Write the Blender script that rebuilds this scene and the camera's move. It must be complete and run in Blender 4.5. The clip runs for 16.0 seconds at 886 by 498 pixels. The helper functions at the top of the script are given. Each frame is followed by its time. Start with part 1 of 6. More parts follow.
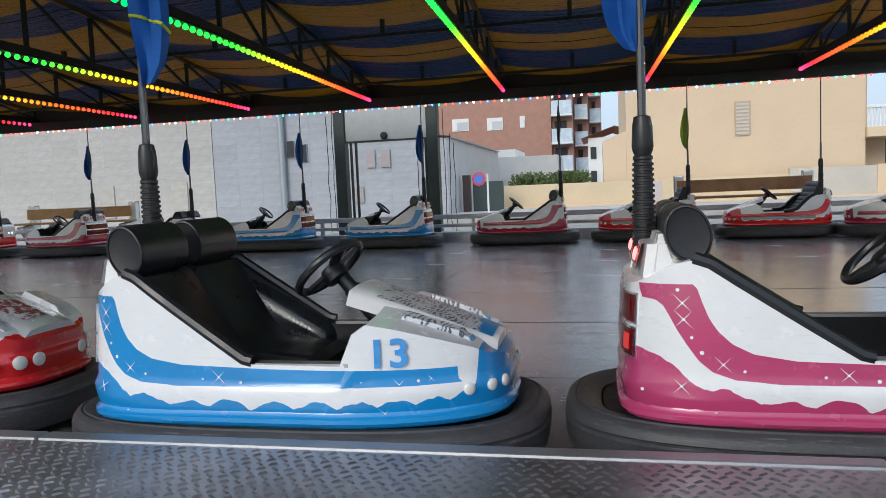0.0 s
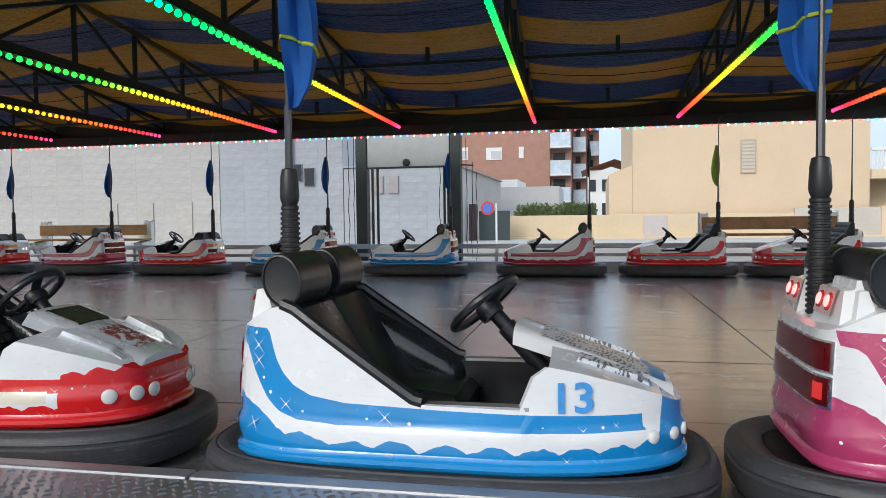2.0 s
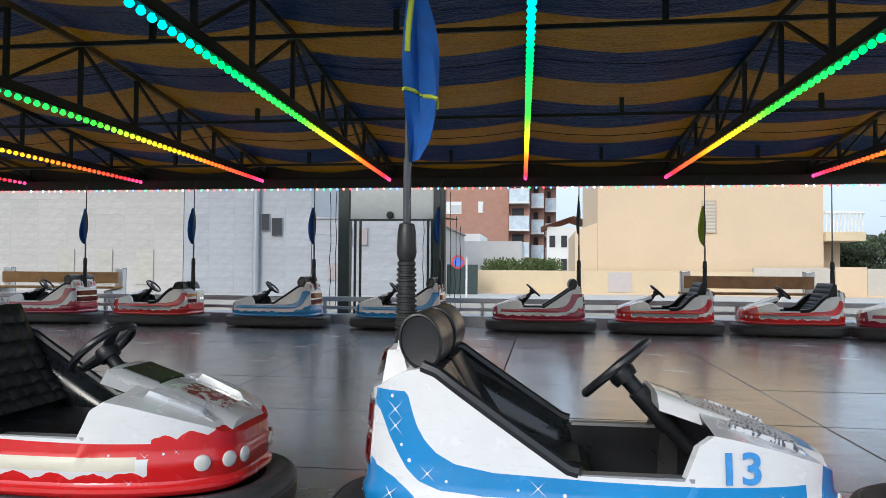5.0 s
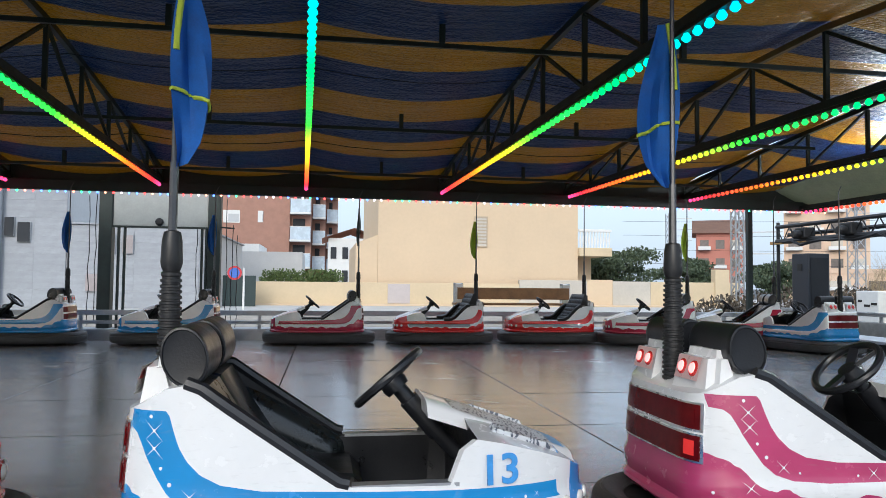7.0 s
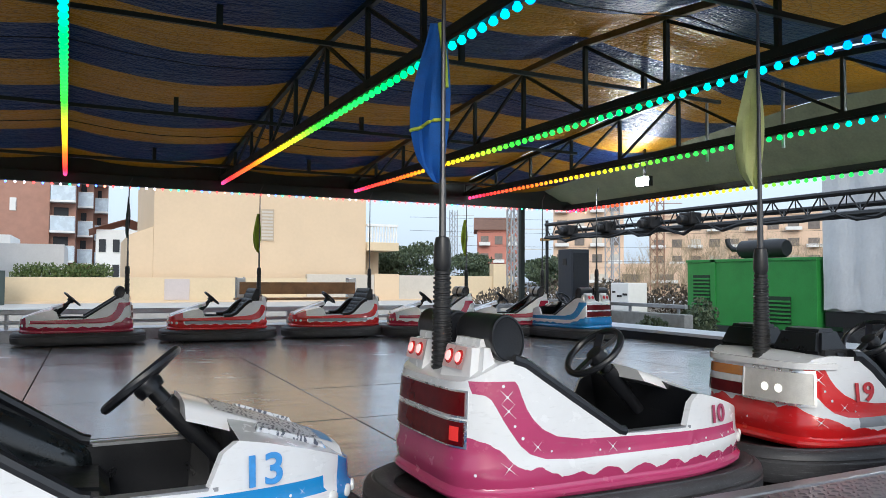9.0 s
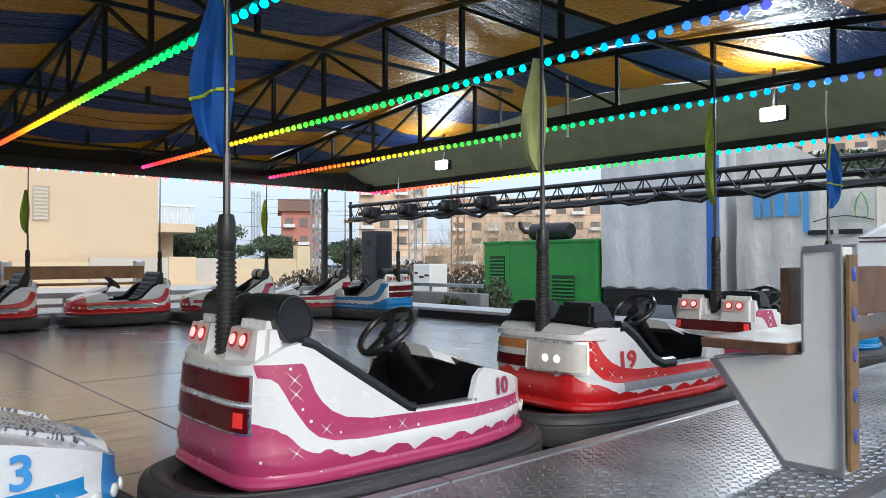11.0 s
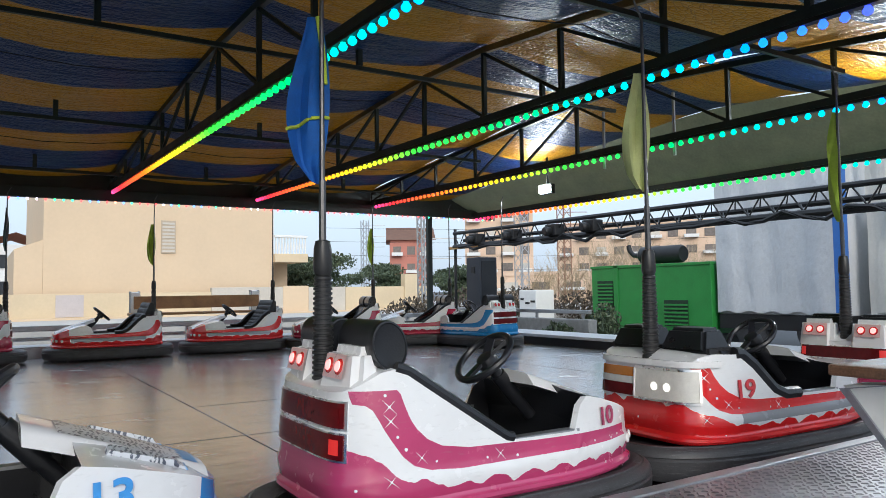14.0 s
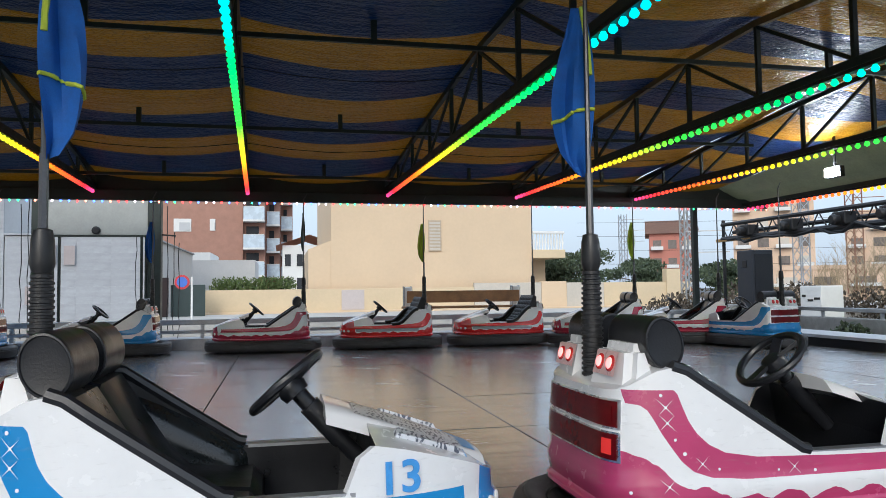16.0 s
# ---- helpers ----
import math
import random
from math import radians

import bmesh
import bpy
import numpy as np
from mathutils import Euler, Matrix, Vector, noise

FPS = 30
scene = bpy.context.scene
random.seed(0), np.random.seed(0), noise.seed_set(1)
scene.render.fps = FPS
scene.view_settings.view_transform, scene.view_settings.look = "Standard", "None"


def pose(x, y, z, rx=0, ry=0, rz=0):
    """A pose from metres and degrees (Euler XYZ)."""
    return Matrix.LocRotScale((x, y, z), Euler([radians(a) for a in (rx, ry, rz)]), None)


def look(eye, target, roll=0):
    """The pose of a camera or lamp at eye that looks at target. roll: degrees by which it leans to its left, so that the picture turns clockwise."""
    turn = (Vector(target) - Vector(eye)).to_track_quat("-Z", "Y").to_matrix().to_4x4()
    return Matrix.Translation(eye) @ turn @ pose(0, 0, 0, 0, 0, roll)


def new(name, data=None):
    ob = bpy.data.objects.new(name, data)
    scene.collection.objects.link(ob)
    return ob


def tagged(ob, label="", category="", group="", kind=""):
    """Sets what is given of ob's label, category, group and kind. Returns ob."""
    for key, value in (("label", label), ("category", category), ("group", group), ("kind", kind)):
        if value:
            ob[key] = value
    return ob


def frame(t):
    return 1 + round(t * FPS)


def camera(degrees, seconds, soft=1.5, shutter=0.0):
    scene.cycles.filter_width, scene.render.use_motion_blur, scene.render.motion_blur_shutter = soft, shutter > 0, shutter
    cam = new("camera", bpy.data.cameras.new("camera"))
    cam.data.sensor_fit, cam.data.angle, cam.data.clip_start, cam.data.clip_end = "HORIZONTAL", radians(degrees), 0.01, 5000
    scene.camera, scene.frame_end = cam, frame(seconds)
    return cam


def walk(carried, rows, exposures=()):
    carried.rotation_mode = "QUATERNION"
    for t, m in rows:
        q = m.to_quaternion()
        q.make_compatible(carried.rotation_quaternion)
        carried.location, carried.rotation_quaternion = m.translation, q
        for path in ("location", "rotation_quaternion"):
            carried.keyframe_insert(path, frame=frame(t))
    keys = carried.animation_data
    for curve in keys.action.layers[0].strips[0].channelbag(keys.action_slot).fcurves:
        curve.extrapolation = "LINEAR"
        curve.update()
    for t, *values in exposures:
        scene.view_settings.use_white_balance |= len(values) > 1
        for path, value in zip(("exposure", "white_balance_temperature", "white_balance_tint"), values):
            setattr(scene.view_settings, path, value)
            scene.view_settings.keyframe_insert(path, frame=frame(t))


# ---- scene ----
cam = camera(62.7, 16.0, soft=0.68)
PATH = [
    (0, (-0.128, 0.991, 0.953), (-0.556, 2.938, 0.791), -2.5),
    (0.5, (-0.295, 1.063, 0.957), (-0.794, 2.997, 0.85), -3.2),
    (1, (-0.438, 1.119, 0.956), (-0.991, 3.028, 0.739), -1.9),
    (1.5, (-0.57, 1.064, 0.975), (-0.997, 3.013, 0.836), -0.8),
    (2, (-0.75, 0.972, 0.993), (-1.149, 2.929, 0.905), -0.7),
    (2.5, (-0.851, 0.917, 0.997), (-1.396, 2.841, 0.983), 0.5),
    (3, (-0.997, 0.945, 0.976), (-1.454, 2.892, 1.012), 0.9),
    (5.5, (-1.398, 0.958, 1.019), (-1.551, 2.951, 1.087), 0.4),
    (6, (-1.377, 0.98, 1.011), (-1.349, 2.977, 1.118), 0.6),
    (6.5, (-1.365, 0.975, 1.012), (-1.191, 2.965, 1.11), 0.8),
    (7, (-1.359, 0.96, 1.015), (-1.035, 2.932, 1.108), 0.6),
    (7.5, (-1.348, 0.98, 1.011), (-0.897, 2.926, 1.113), 0.9),
    (8, (-1.328, 0.98, 1.01), (-0.723, 2.884, 1.107), 0.8),
    (8.5, (-1.308, 0.971, 1.013), (-0.573, 2.828, 1.109), 0.7),
    (9, (-1.281, 0.984, 1.01), (-0.411, 2.783, 1.092), 0.3),
    (9.5, (-1.26, 0.987, 1.011), (-0.245, 2.709, 1.082), 0.2),
    (10, (-1.24, 0.997, 1.007), (-0.111, 2.647, 1.054), 0.1),
    (12.5, (-1.16, 0.997, 0.991), (0.275, 2.389, 1.047), -0.4),
    (13, (-1.158, 0.98, 0.992), (0.172, 2.471, 1.072), -1.1),
    (13.5, (-1.133, 1.0, 0.991), (0.077, 2.589, 1.101), -1.4),
    (14, (-1.117, 1.029, 0.986), (-0.04, 2.711, 1.096), -0.8),
    (14.5, (-1.102, 1.055, 0.983), (-0.115, 2.791, 1.102), -0.5),
    (15, (-1.1, 1.071, 0.982), (-0.263, 2.884, 1.092), -1.1),
    (15.5, (-1.115, 1.083, 0.981), (-0.481, 2.977, 1.082), -0.9),
    (16, (-1.144, 1.076, 0.983), (-0.708, 3.025, 1.09), -0.7),
]
walk(cam, [(t, look(eye, target, roll)) for t, eye, target, roll in PATH], [(0.0, 0.30, 6150, 8), (3.0, 0.52, 6250, 8), (7.0, 0.53, 6150, 8), (12.5, 0.52, 6300, 8), (14.5, 0.47, 6150, 8), (16.0, 0.4, 6150, 8)])

# ---- world and light ----
world = bpy.data.worlds.new("sky")
scene.world = world
world.use_nodes = True
wn, wl = world.node_tree.nodes, world.node_tree.links
sky = wn.new("ShaderNodeTexSky")
sky.sky_type, sky.sun_disc = "NISHITA", False
sky.sun_elevation, sky.sun_rotation = radians(24), radians(200)
sky.air_density, sky.dust_density, sky.ozone_density = 1.0, 3.0, 1.0
veil = wn.new("ShaderNodeMixRGB")
veil.inputs["Fac"].default_value = 0.72
veil.inputs["Color2"].default_value = (7.0, 8.1, 9.6, 1)
wl.new(sky.outputs["Color"], veil.inputs["Color1"])
up = wn.new("ShaderNodeSeparateXYZ")
wl.new(wn.new("ShaderNodeTexCoord").outputs["Generated"], up.inputs[0])
rise = wn.new("ShaderNodeMapRange")
rise.inputs["From Min"].default_value, rise.inputs["From Max"].default_value = 0.0, 1.0
rise.inputs["To Min"].default_value, rise.inputs["To Max"].default_value = 0.78, 1.75
wl.new(up.outputs["Z"], rise.inputs["Value"])
dome = wn.new("ShaderNodeVectorMath")
dome.operation = "SCALE"
wl.new(veil.outputs["Color"], dome.inputs[0])
wl.new(rise.outputs[0], dome.inputs["Scale"])
wl.new(dome.outputs[0], wn["Background"].inputs["Color"])
wn["Background"].inputs["Strength"].default_value = 0.105

sun_data = bpy.data.lights.new("sun", "SUN")
sun_data.energy, sun_data.angle, sun_data.color = 0.95, radians(20), (1.0, 0.93, 0.84)
sun = new("sun", sun_data)
sun.matrix_world = look((0, 0, 0), (0.34, 0.94, -0.45))


# ---- material helpers ----
def material(name):
    m = bpy.data.materials.new(name)
    m.use_nodes = True
    return m, m.node_tree.nodes, m.node_tree.links, m.node_tree.nodes["Principled BSDF"]


def mathn(m, op, a, b=None, c=None):
    n = m.node_tree.nodes.new("ShaderNodeMath")
    n.operation = op
    for i, v in enumerate((a, b, c)):
        if v is None:
            continue
        if isinstance(v, (int, float)):
            n.inputs[i].default_value = v
        else:
            m.node_tree.links.new(v, n.inputs[i])
    return n.outputs[0]


def mixn(m, fac, a, b):
    n = m.node_tree.nodes.new("ShaderNodeMixRGB")
    for i, v in enumerate((fac, a, b)):
        if isinstance(v, (int, float)):
            n.inputs[i].default_value = v
        elif isinstance(v, tuple):
            n.inputs[i].default_value = (*v[:3], 1)
        else:
            m.node_tree.links.new(v, n.inputs[i])
    return n.outputs[0]


def ramp(m, fac, stops, mode="LINEAR"):
    n = m.node_tree.nodes.new("ShaderNodeValToRGB")
    n.color_ramp.interpolation = mode
    while len(n.color_ramp.elements) < len(stops):
        n.color_ramp.elements.new(0.5)
    for e, (p, c) in zip(n.color_ramp.elements, stops):
        e.position, e.color = p, (*((c, c, c) if isinstance(c, (int, float)) else c), 1)
    m.node_tree.links.new(fac, n.inputs[0])
    return n.outputs[0]


def coords(m, space="Object"):
    return m.node_tree.nodes.new("ShaderNodeTexCoord").outputs[space]


def axes(m, vec):
    n = m.node_tree.nodes.new("ShaderNodeSeparateXYZ")
    m.node_tree.links.new(vec, n.inputs[0])
    return n.outputs


def scaled(m, vec, s):
    n = m.node_tree.nodes.new("ShaderNodeMapping")
    n.inputs["Scale"].default_value = s
    m.node_tree.links.new(vec, n.inputs[0])
    return n.outputs[0]


def noisen(m, vec, scale, detail=4, rough=0.6):
    n = m.node_tree.nodes.new("ShaderNodeTexNoise")
    n.inputs["Scale"].default_value, n.inputs["Detail"].default_value, n.inputs["Roughness"].default_value = scale, detail, rough
    m.node_tree.links.new(vec, n.inputs["Vector"])
    return n.outputs["Fac"]


def bump(m, bsdf, height, strength=0.2, distance=0.01):
    n = m.node_tree.nodes.new("ShaderNodeBump")
    n.inputs["Strength"].default_value, n.inputs["Distance"].default_value = strength, distance
    m.node_tree.links.new(height, n.inputs["Height"])
    m.node_tree.links.new(n.outputs[0], bsdf.inputs["Normal"])


def plain(name, color, rough=0.5, metal=0.0, var=0.15, scale=6.0, grain=0.05, coat=0.0, space="Object"):
    """A surface with blotches, fine grain and slightly uneven gloss."""
    m, n, l, b = material(name)
    v = coords(m, space)
    big, fine = noisen(m, v, scale), noisen(m, v, scale * 14, 3)
    mix = mathn(m, "ADD", mathn(m, "MULTIPLY", big, 0.7), mathn(m, "MULTIPLY", fine, 0.3))
    lo, hi = tuple(c * (1 - var) for c in color), tuple(min(1, c * (1 + var)) for c in color)
    l.new(ramp(m, mix, [(0.3, lo), (0.7, hi)]), b.inputs["Base Color"])
    l.new(ramp(m, big, [(0.3, max(0.02, rough - 0.08)), (0.7, min(1, rough + 0.1))]), b.inputs["Roughness"])
    b.inputs["Metallic"].default_value = metal
    b.inputs["Coat Weight"].default_value = coat
    if grain:
        bump(m, b, fine, grain * 4, 0.004)
    return m


def glow(name, color, strength, base=(0.6, 0.6, 0.6)):
    m, n, l, b = material(name)
    b.inputs["Base Color"].default_value = (*base, 1)
    b.inputs["Emission Color"].default_value = (*color, 1)
    b.inputs["Emission Strength"].default_value = strength
    b.inputs["Roughness"].default_value = 0.2
    return m


# ---- mesh helpers ----
def quad_box(bm, lo, hi, m=None):
    c = [(x, y, z) for x in (lo[0], hi[0]) for y in (lo[1], hi[1]) for z in (lo[2], hi[2])]
    vs = [bm.verts.new(m @ Vector(p) if m else p) for p in c]
    for f in ((0, 1, 3, 2), (4, 6, 7, 5), (0, 4, 5, 1), (2, 3, 7, 6), (0, 2, 6, 4), (1, 5, 7, 3)):
        bm.faces.new([vs[i] for i in f])
    return vs


def box(lo, hi, bevel=0.0, m=None, segments=2):
    bm = bmesh.new()
    quad_box(bm, lo, hi, m)
    if bevel:
        bmesh.ops.bevel(bm, geom=bm.edges[:], offset=bevel, segments=segments, affect="EDGES", profile=0.6)
    return bm


def rod(bm, a, b, r, seg=8, r2=None, caps=True):
    a, b = Vector(a), Vector(b)
    q = (b - a).to_track_quat("Z", "Y")
    r2 = r if r2 is None else r2
    rings = []
    for p, rr in ((a, r), (b, r2)):
        rings.append([bm.verts.new(p + q @ Vector((rr * math.cos(2 * math.pi * i / seg), rr * math.sin(2 * math.pi * i / seg), 0))) for i in range(seg)])
    for i in range(seg):
        j = (i + 1) % seg
        bm.faces.new((rings[0][i], rings[0][j], rings[1][j], rings[1][i]))
    if caps:
        bm.faces.new(rings[0][::-1])
        bm.faces.new(rings[1])


def bar(bm, a, b, w, h):
    """A rectangular bar from a to b, h is its upright side."""
    a, b = Vector(a), Vector(b)
    d = (b - a).normalized()
    up = Vector((0, 0, 1)) if abs(d.z) < 0.99 else Vector((0, 1, 0))
    s = d.cross(up).normalized()
    u = s.cross(d)
    ring = [[bm.verts.new(p + s * (w / 2 * i) + u * (h / 2 * j)) for i, j in ((-1, -1), (1, -1), (1, 1), (-1, 1))] for p in (a, b)]
    for i in range(4):
        j = (i + 1) % 4
        bm.faces.new((ring[0][i], ring[0][j], ring[1][j], ring[1][i]))
    bm.faces.new(ring[0][::-1])
    bm.faces.new(ring[1])


def lathe(bm, profile, seg=20, m=None):
    """profile: rows of radius and height, turned round z."""
    m = m or Matrix.Identity(4)
    rings = [[bm.verts.new(m @ Vector((r * math.cos(2 * math.pi * i / seg), r * math.sin(2 * math.pi * i / seg), z))) for i in range(seg)] for r, z in profile]
    for a, b in zip(rings, rings[1:]):
        for i in range(seg):
            j = (i + 1) % seg
            bm.faces.new((a[i], a[j], b[j], b[i]))
    bm.faces.new(rings[0][::-1])
    bm.faces.new(rings[-1])


def sweep(bm, pts, r, seg=8, closed=False):
    pts = [Vector(p) for p in pts]
    rings = []
    n = len(pts)
    for k, p in enumerate(pts):
        a, b = pts[(k - 1) % n if closed else max(k - 1, 0)], pts[(k + 1) % n if closed else min(k + 1, n - 1)]
        q = (b - a).to_track_quat("Z", "Y")
        rings.append([bm.verts.new(p + q @ Vector((r * math.cos(2 * math.pi * i / seg), r * math.sin(2 * math.pi * i / seg), 0))) for i in range(seg)])
    for k in range(n if closed else n - 1):
        a, b = rings[k], rings[(k + 1) % n]
        off = min(range(seg), key=lambda o: (a[0].co - b[o].co).length)
        for i in range(seg):
            j = (i + 1) % seg
            bm.faces.new((a[i], a[j], b[(j + off) % seg], b[(i + off) % seg]))
    if not closed:
        bm.faces.new(rings[0][::-1])
        bm.faces.new(rings[-1])


def sheet(bm, rows):
    """A grid of points joined with quads."""
    vs = [[bm.verts.new(p) for p in row] for row in rows]
    for a, b in zip(vs, vs[1:]):
        for i in range(len(a) - 1):
            bm.faces.new((a[i], a[i + 1], b[i + 1], b[i]))
    return vs


def link(name, bm, mats, smooth=False):
    bmesh.ops.recalc_face_normals(bm, faces=bm.faces[:])
    me = bpy.data.meshes.new(name)
    if smooth:
        for f in bm.faces:
            f.smooth = True
    bm.to_mesh(me)
    bm.free()
    for mm in mats if isinstance(mats, (list, tuple)) else [mats]:
        me.materials.append(mm)
    if smooth:
        me.set_sharp_from_angle(angle=radians(38))
    return new(name, me)


def thing(name, label, category, group="", kind="", m=None):
    e = new(name)
    e.empty_display_size = 0.1
    tagged(e, label, category, group, kind)
    if m is not None:
        e.matrix_world = m
    return e


def part(name, bm, mat, parent, label="", smooth=False):
    ob = link(name, bm, mat, smooth)
    ob.parent = parent
    if label:
        ob["label"] = label
    return ob


def shared(name, mesh, parent, loc, rz=0.0):
    ob = new(name, mesh)
    ob.parent = parent
    ob.location = loc
    ob.rotation_euler = (0, 0, rz)
    return ob


def wordpart(name, body, size, mat, parent, m, depth=0.002):
    c = bpy.data.curves.new(name, "FONT")
    c.body, c.size, c.extrude, c.align_x, c.align_y, c.offset = body, size, depth, "CENTER", "CENTER", size * 0.02
    c.materials.append(mat)
    ob = new(name, c)
    ob.parent = parent
    ob.matrix_local = m
    return ob


# ---- materials ----
def car_paint(name, color, lower, band=None, shift=0.0, nose=0.715, nose_z=0.52, hook=True):
    """White lacquer with a coloured band that climbs the rear corner, and a scalloped coloured skirt."""
    m, n, l, b = material(name)
    v = coords(m)
    x, y, z = axes(m, v)
    white = mixn(m, ramp(m, noisen(m, v, 9), [(0.35, 0.0), (0.75, 1.0)]), (0.79, 0.80, 0.81), (0.74, 0.75, 0.76))
    fade = noisen(m, v, 3)
    paint = mixn(m, ramp(m, fade, [(0.3, 0.0), (0.7, 1.0)]), color, tuple(c * 1.25 for c in color))
    low = mixn(m, ramp(m, fade, [(0.3, 0.0), (0.7, 1.0)]), lower, tuple(c * 1.2 for c in lower))
    # band along the side
    sx = mathn(m, "ADD", mathn(m, "MULTIPLY", x, 0.6), 0.5 + shift * 0.6)
    top = ramp(m, sx, [(0.0, 0.632 if hook else 0.572), (0.192, 0.632 if hook else 0.572), (0.199, 0.618 if hook else 0.572), (0.206, 0.58), (0.217, 0.53), (0.232, 0.49), (0.255, 0.452), (0.29, 0.422), (0.36, 0.402), (0.55, 0.39), (0.9, 0.38)])
    bot = ramp(m, sx, [(0.0, 0.68), (0.098, 0.68), (0.103, 0.588 if hook else 0.68), (0.128, 0.582 if hook else 0.68), (0.141, 0.565), (0.152, 0.53), (0.162, 0.495), (0.178, 0.45), (0.198, 0.40), (0.222, 0.365), (0.26, 0.343), (0.34, 0.332), (0.9, 0.330)])
    inband = mathn(m, "MULTIPLY", mathn(m, "LESS_THAN", z, top), mathn(m, "GREATER_THAN", z, bot))
    inband = mathn(m, "MULTIPLY", inband, mathn(m, "GREATER_THAN", mathn(m, "ABSOLUTE", y), 0.30))
    col = mixn(m, inband, white, paint)
    # scalloped skirt
    at_nose = 0.5 + (nose + shift) * 0.6
    wave = mathn(m, "MULTIPLY", mathn(m, "ABSOLUTE", mathn(m, "SINE", mathn(m, "MULTIPLY", mathn(m, "ADD", x, y), 21.0))), 0.022)
    wob = mathn(m, "MULTIPLY", noisen(m, v, 11, 2), 0.05)
    edge = mathn(m, "ADD", mathn(m, "ADD", ramp(m, sx, [(0.0, 0.355), (0.055, 0.36), (0.075, 0.42), (0.12, 0.40), (0.18, 0.335), (0.235, 0.30), (0.32, 0.27), (0.6, 0.265), (0.82, 0.272), (at_nose - 0.012, 0.278), (at_nose, nose_z - 0.03), (1.0, nose_z)]), wave), mathn(m, "SUBTRACT", wob, 0.03))
    col = mixn(m, mathn(m, "LESS_THAN", z, edge), col, low)
    if band:
        inner = mathn(m, "MULTIPLY", mathn(m, "MULTIPLY", mathn(m, "LESS_THAN", z, 0.338), mathn(m, "GREATER_THAN", z, 0.29)), mathn(m, "MULTIPLY", mathn(m, "GREATER_THAN", x, -0.45), mathn(m, "LESS_THAN", x, nose - 0.03)))
        col = mixn(m, inner, col, band)
    # grime and scuffs
    col = mixn(m, mathn(m, "MULTIPLY", ramp(m, noisen(m, scaled(m, v, (3, 3, 12)), 6, 6), [(0.58, 0.0), (0.8, 1.0)]), 0.24), col, (0.25, 0.24, 0.23))
    l.new(col, b.inputs["Base Color"])
    l.new(ramp(m, noisen(m, v, 14), [(0.3, 0.14), (0.7, 0.3)]), b.inputs["Roughness"])
    b.inputs["Coat Weight"].default_value = 0.5
    b.inputs["Coat Roughness"].default_value = 0.08
    return m


BLUE, PINK, RED, CRIMSON = (0.011, 0.215, 0.52), (0.42, 0.046, 0.135), (0.60, 0.015, 0.017), (0.36, 0.018, 0.05)
PAINT_BLUE = car_paint("blue_white_lacquer", BLUE, BLUE, shift=0.05)
PAINT_PINK = car_paint("pink_white_lacquer", PINK, PINK)
PAINT_RED = car_paint("red_white_lacquer", RED, RED, band=(0.3, 0.31, 0.33), shift=0.11, nose=0.60, hook=False)
PAINT_CREAM = car_paint("red_silver_lacquer", RED, RED, band=(0.72, 0.68, 0.55), nose=0.52, nose_z=0.415)
PAINT_CRIMSON = car_paint("crimson_white_lacquer", CRIMSON, CRIMSON)
VINYL = plain("black_vinyl", (0.013, 0.014, 0.017), 0.34, 0, 0.3, 8, 0.05)
VINYL_GLOSS = plain("glossy_black_vinyl", (0.012, 0.016, 0.018), 0.16, 0, 0.3, 8, 0.02)
VINYL_DULL = plain("dull_black_vinyl", (0.008, 0.0085, 0.010), 0.5, 0, 0.3, 8, 0.04)
RUBBER = plain("grey_black_rubber", (0.047, 0.047, 0.050), 0.5, 0, 0.4, 5, 0.08)
def scuffed(m):
    n, l, b = m.node_tree.nodes, m.node_tree.links, m.node_tree.nodes["Principled BSDF"]
    old = b.inputs["Base Color"].links[0].from_socket
    v = coords(m)
    lines = ramp(m, noisen(m, scaled(m, v, (1.5, 1.5, 26)), 5, 8, 0.8), [(0.56, 0.0), (0.68, 1.0)])
    l.new(mixn(m, mathn(m, "MULTIPLY", lines, 0.6), old, (0.24, 0.24, 0.25)), b.inputs["Base Color"])
    return m


scuffed(RUBBER)
RIBBED = plain("black_ribbed_plastic", (0.022, 0.022, 0.023), 0.4, 0, 0.3, 9, 0.03)
CHROME = plain("chrome", (0.92, 0.91, 0.90), 0.28, 1.0, 0.1, 8, 0.0)
RODSTEEL = plain("dull_pole_steel", (0.12, 0.12, 0.125), 0.38, 0.9, 0.2, 9, 0.02)
LENS = plain("dark_red_lens", (0.11, 0.003, 0.005), 0.12, 0, 0.25, 30, 0.0, 0.0)
LENS.node_tree.nodes["Principled BSDF"].inputs["Specular IOR Level"].default_value = 0.25
AMBER = plain("amber_lens", (0.55, 0.19, 0.02), 0.1, 0, 0.1, 40, 0.0, 1.0)
LAMPRED = glow("lit_red_lamp", (0.9, 0.012, 0.016), 0.26, (0.6, 0.05, 0.04))
RINGRED = plain("bright_red_lens", (0.62, 0.03, 0.03), 0.15, 0, 0.1, 40, 0.0, 0.8)
# the plate's pink is the red lamps' glow, put into its colour
PLATELIT = plain("pale_pink_lamp_plate", (0.75, 0.50, 0.48), 0.3, 0, 0.1, 30, 0.0)
PLATEGREY = plain("pale_grey_lamp_plate", (0.55, 0.53, 0.50), 0.3, 0, 0.1, 30, 0.0)
LAMPCORE = glow("lit_pale_red_core", (1.0, 0.24, 0.22), 1.7, (0.8, 0.3, 0.3))
LAMPWHITE = glow("lit_white_lamp", (1.0, 0.95, 0.85), 0.85)
LAMPOFF = plain("clear_lamp_glass", (0.74, 0.74, 0.70), 0.08, 0, 0.1, 30, 0.0, 1.0)
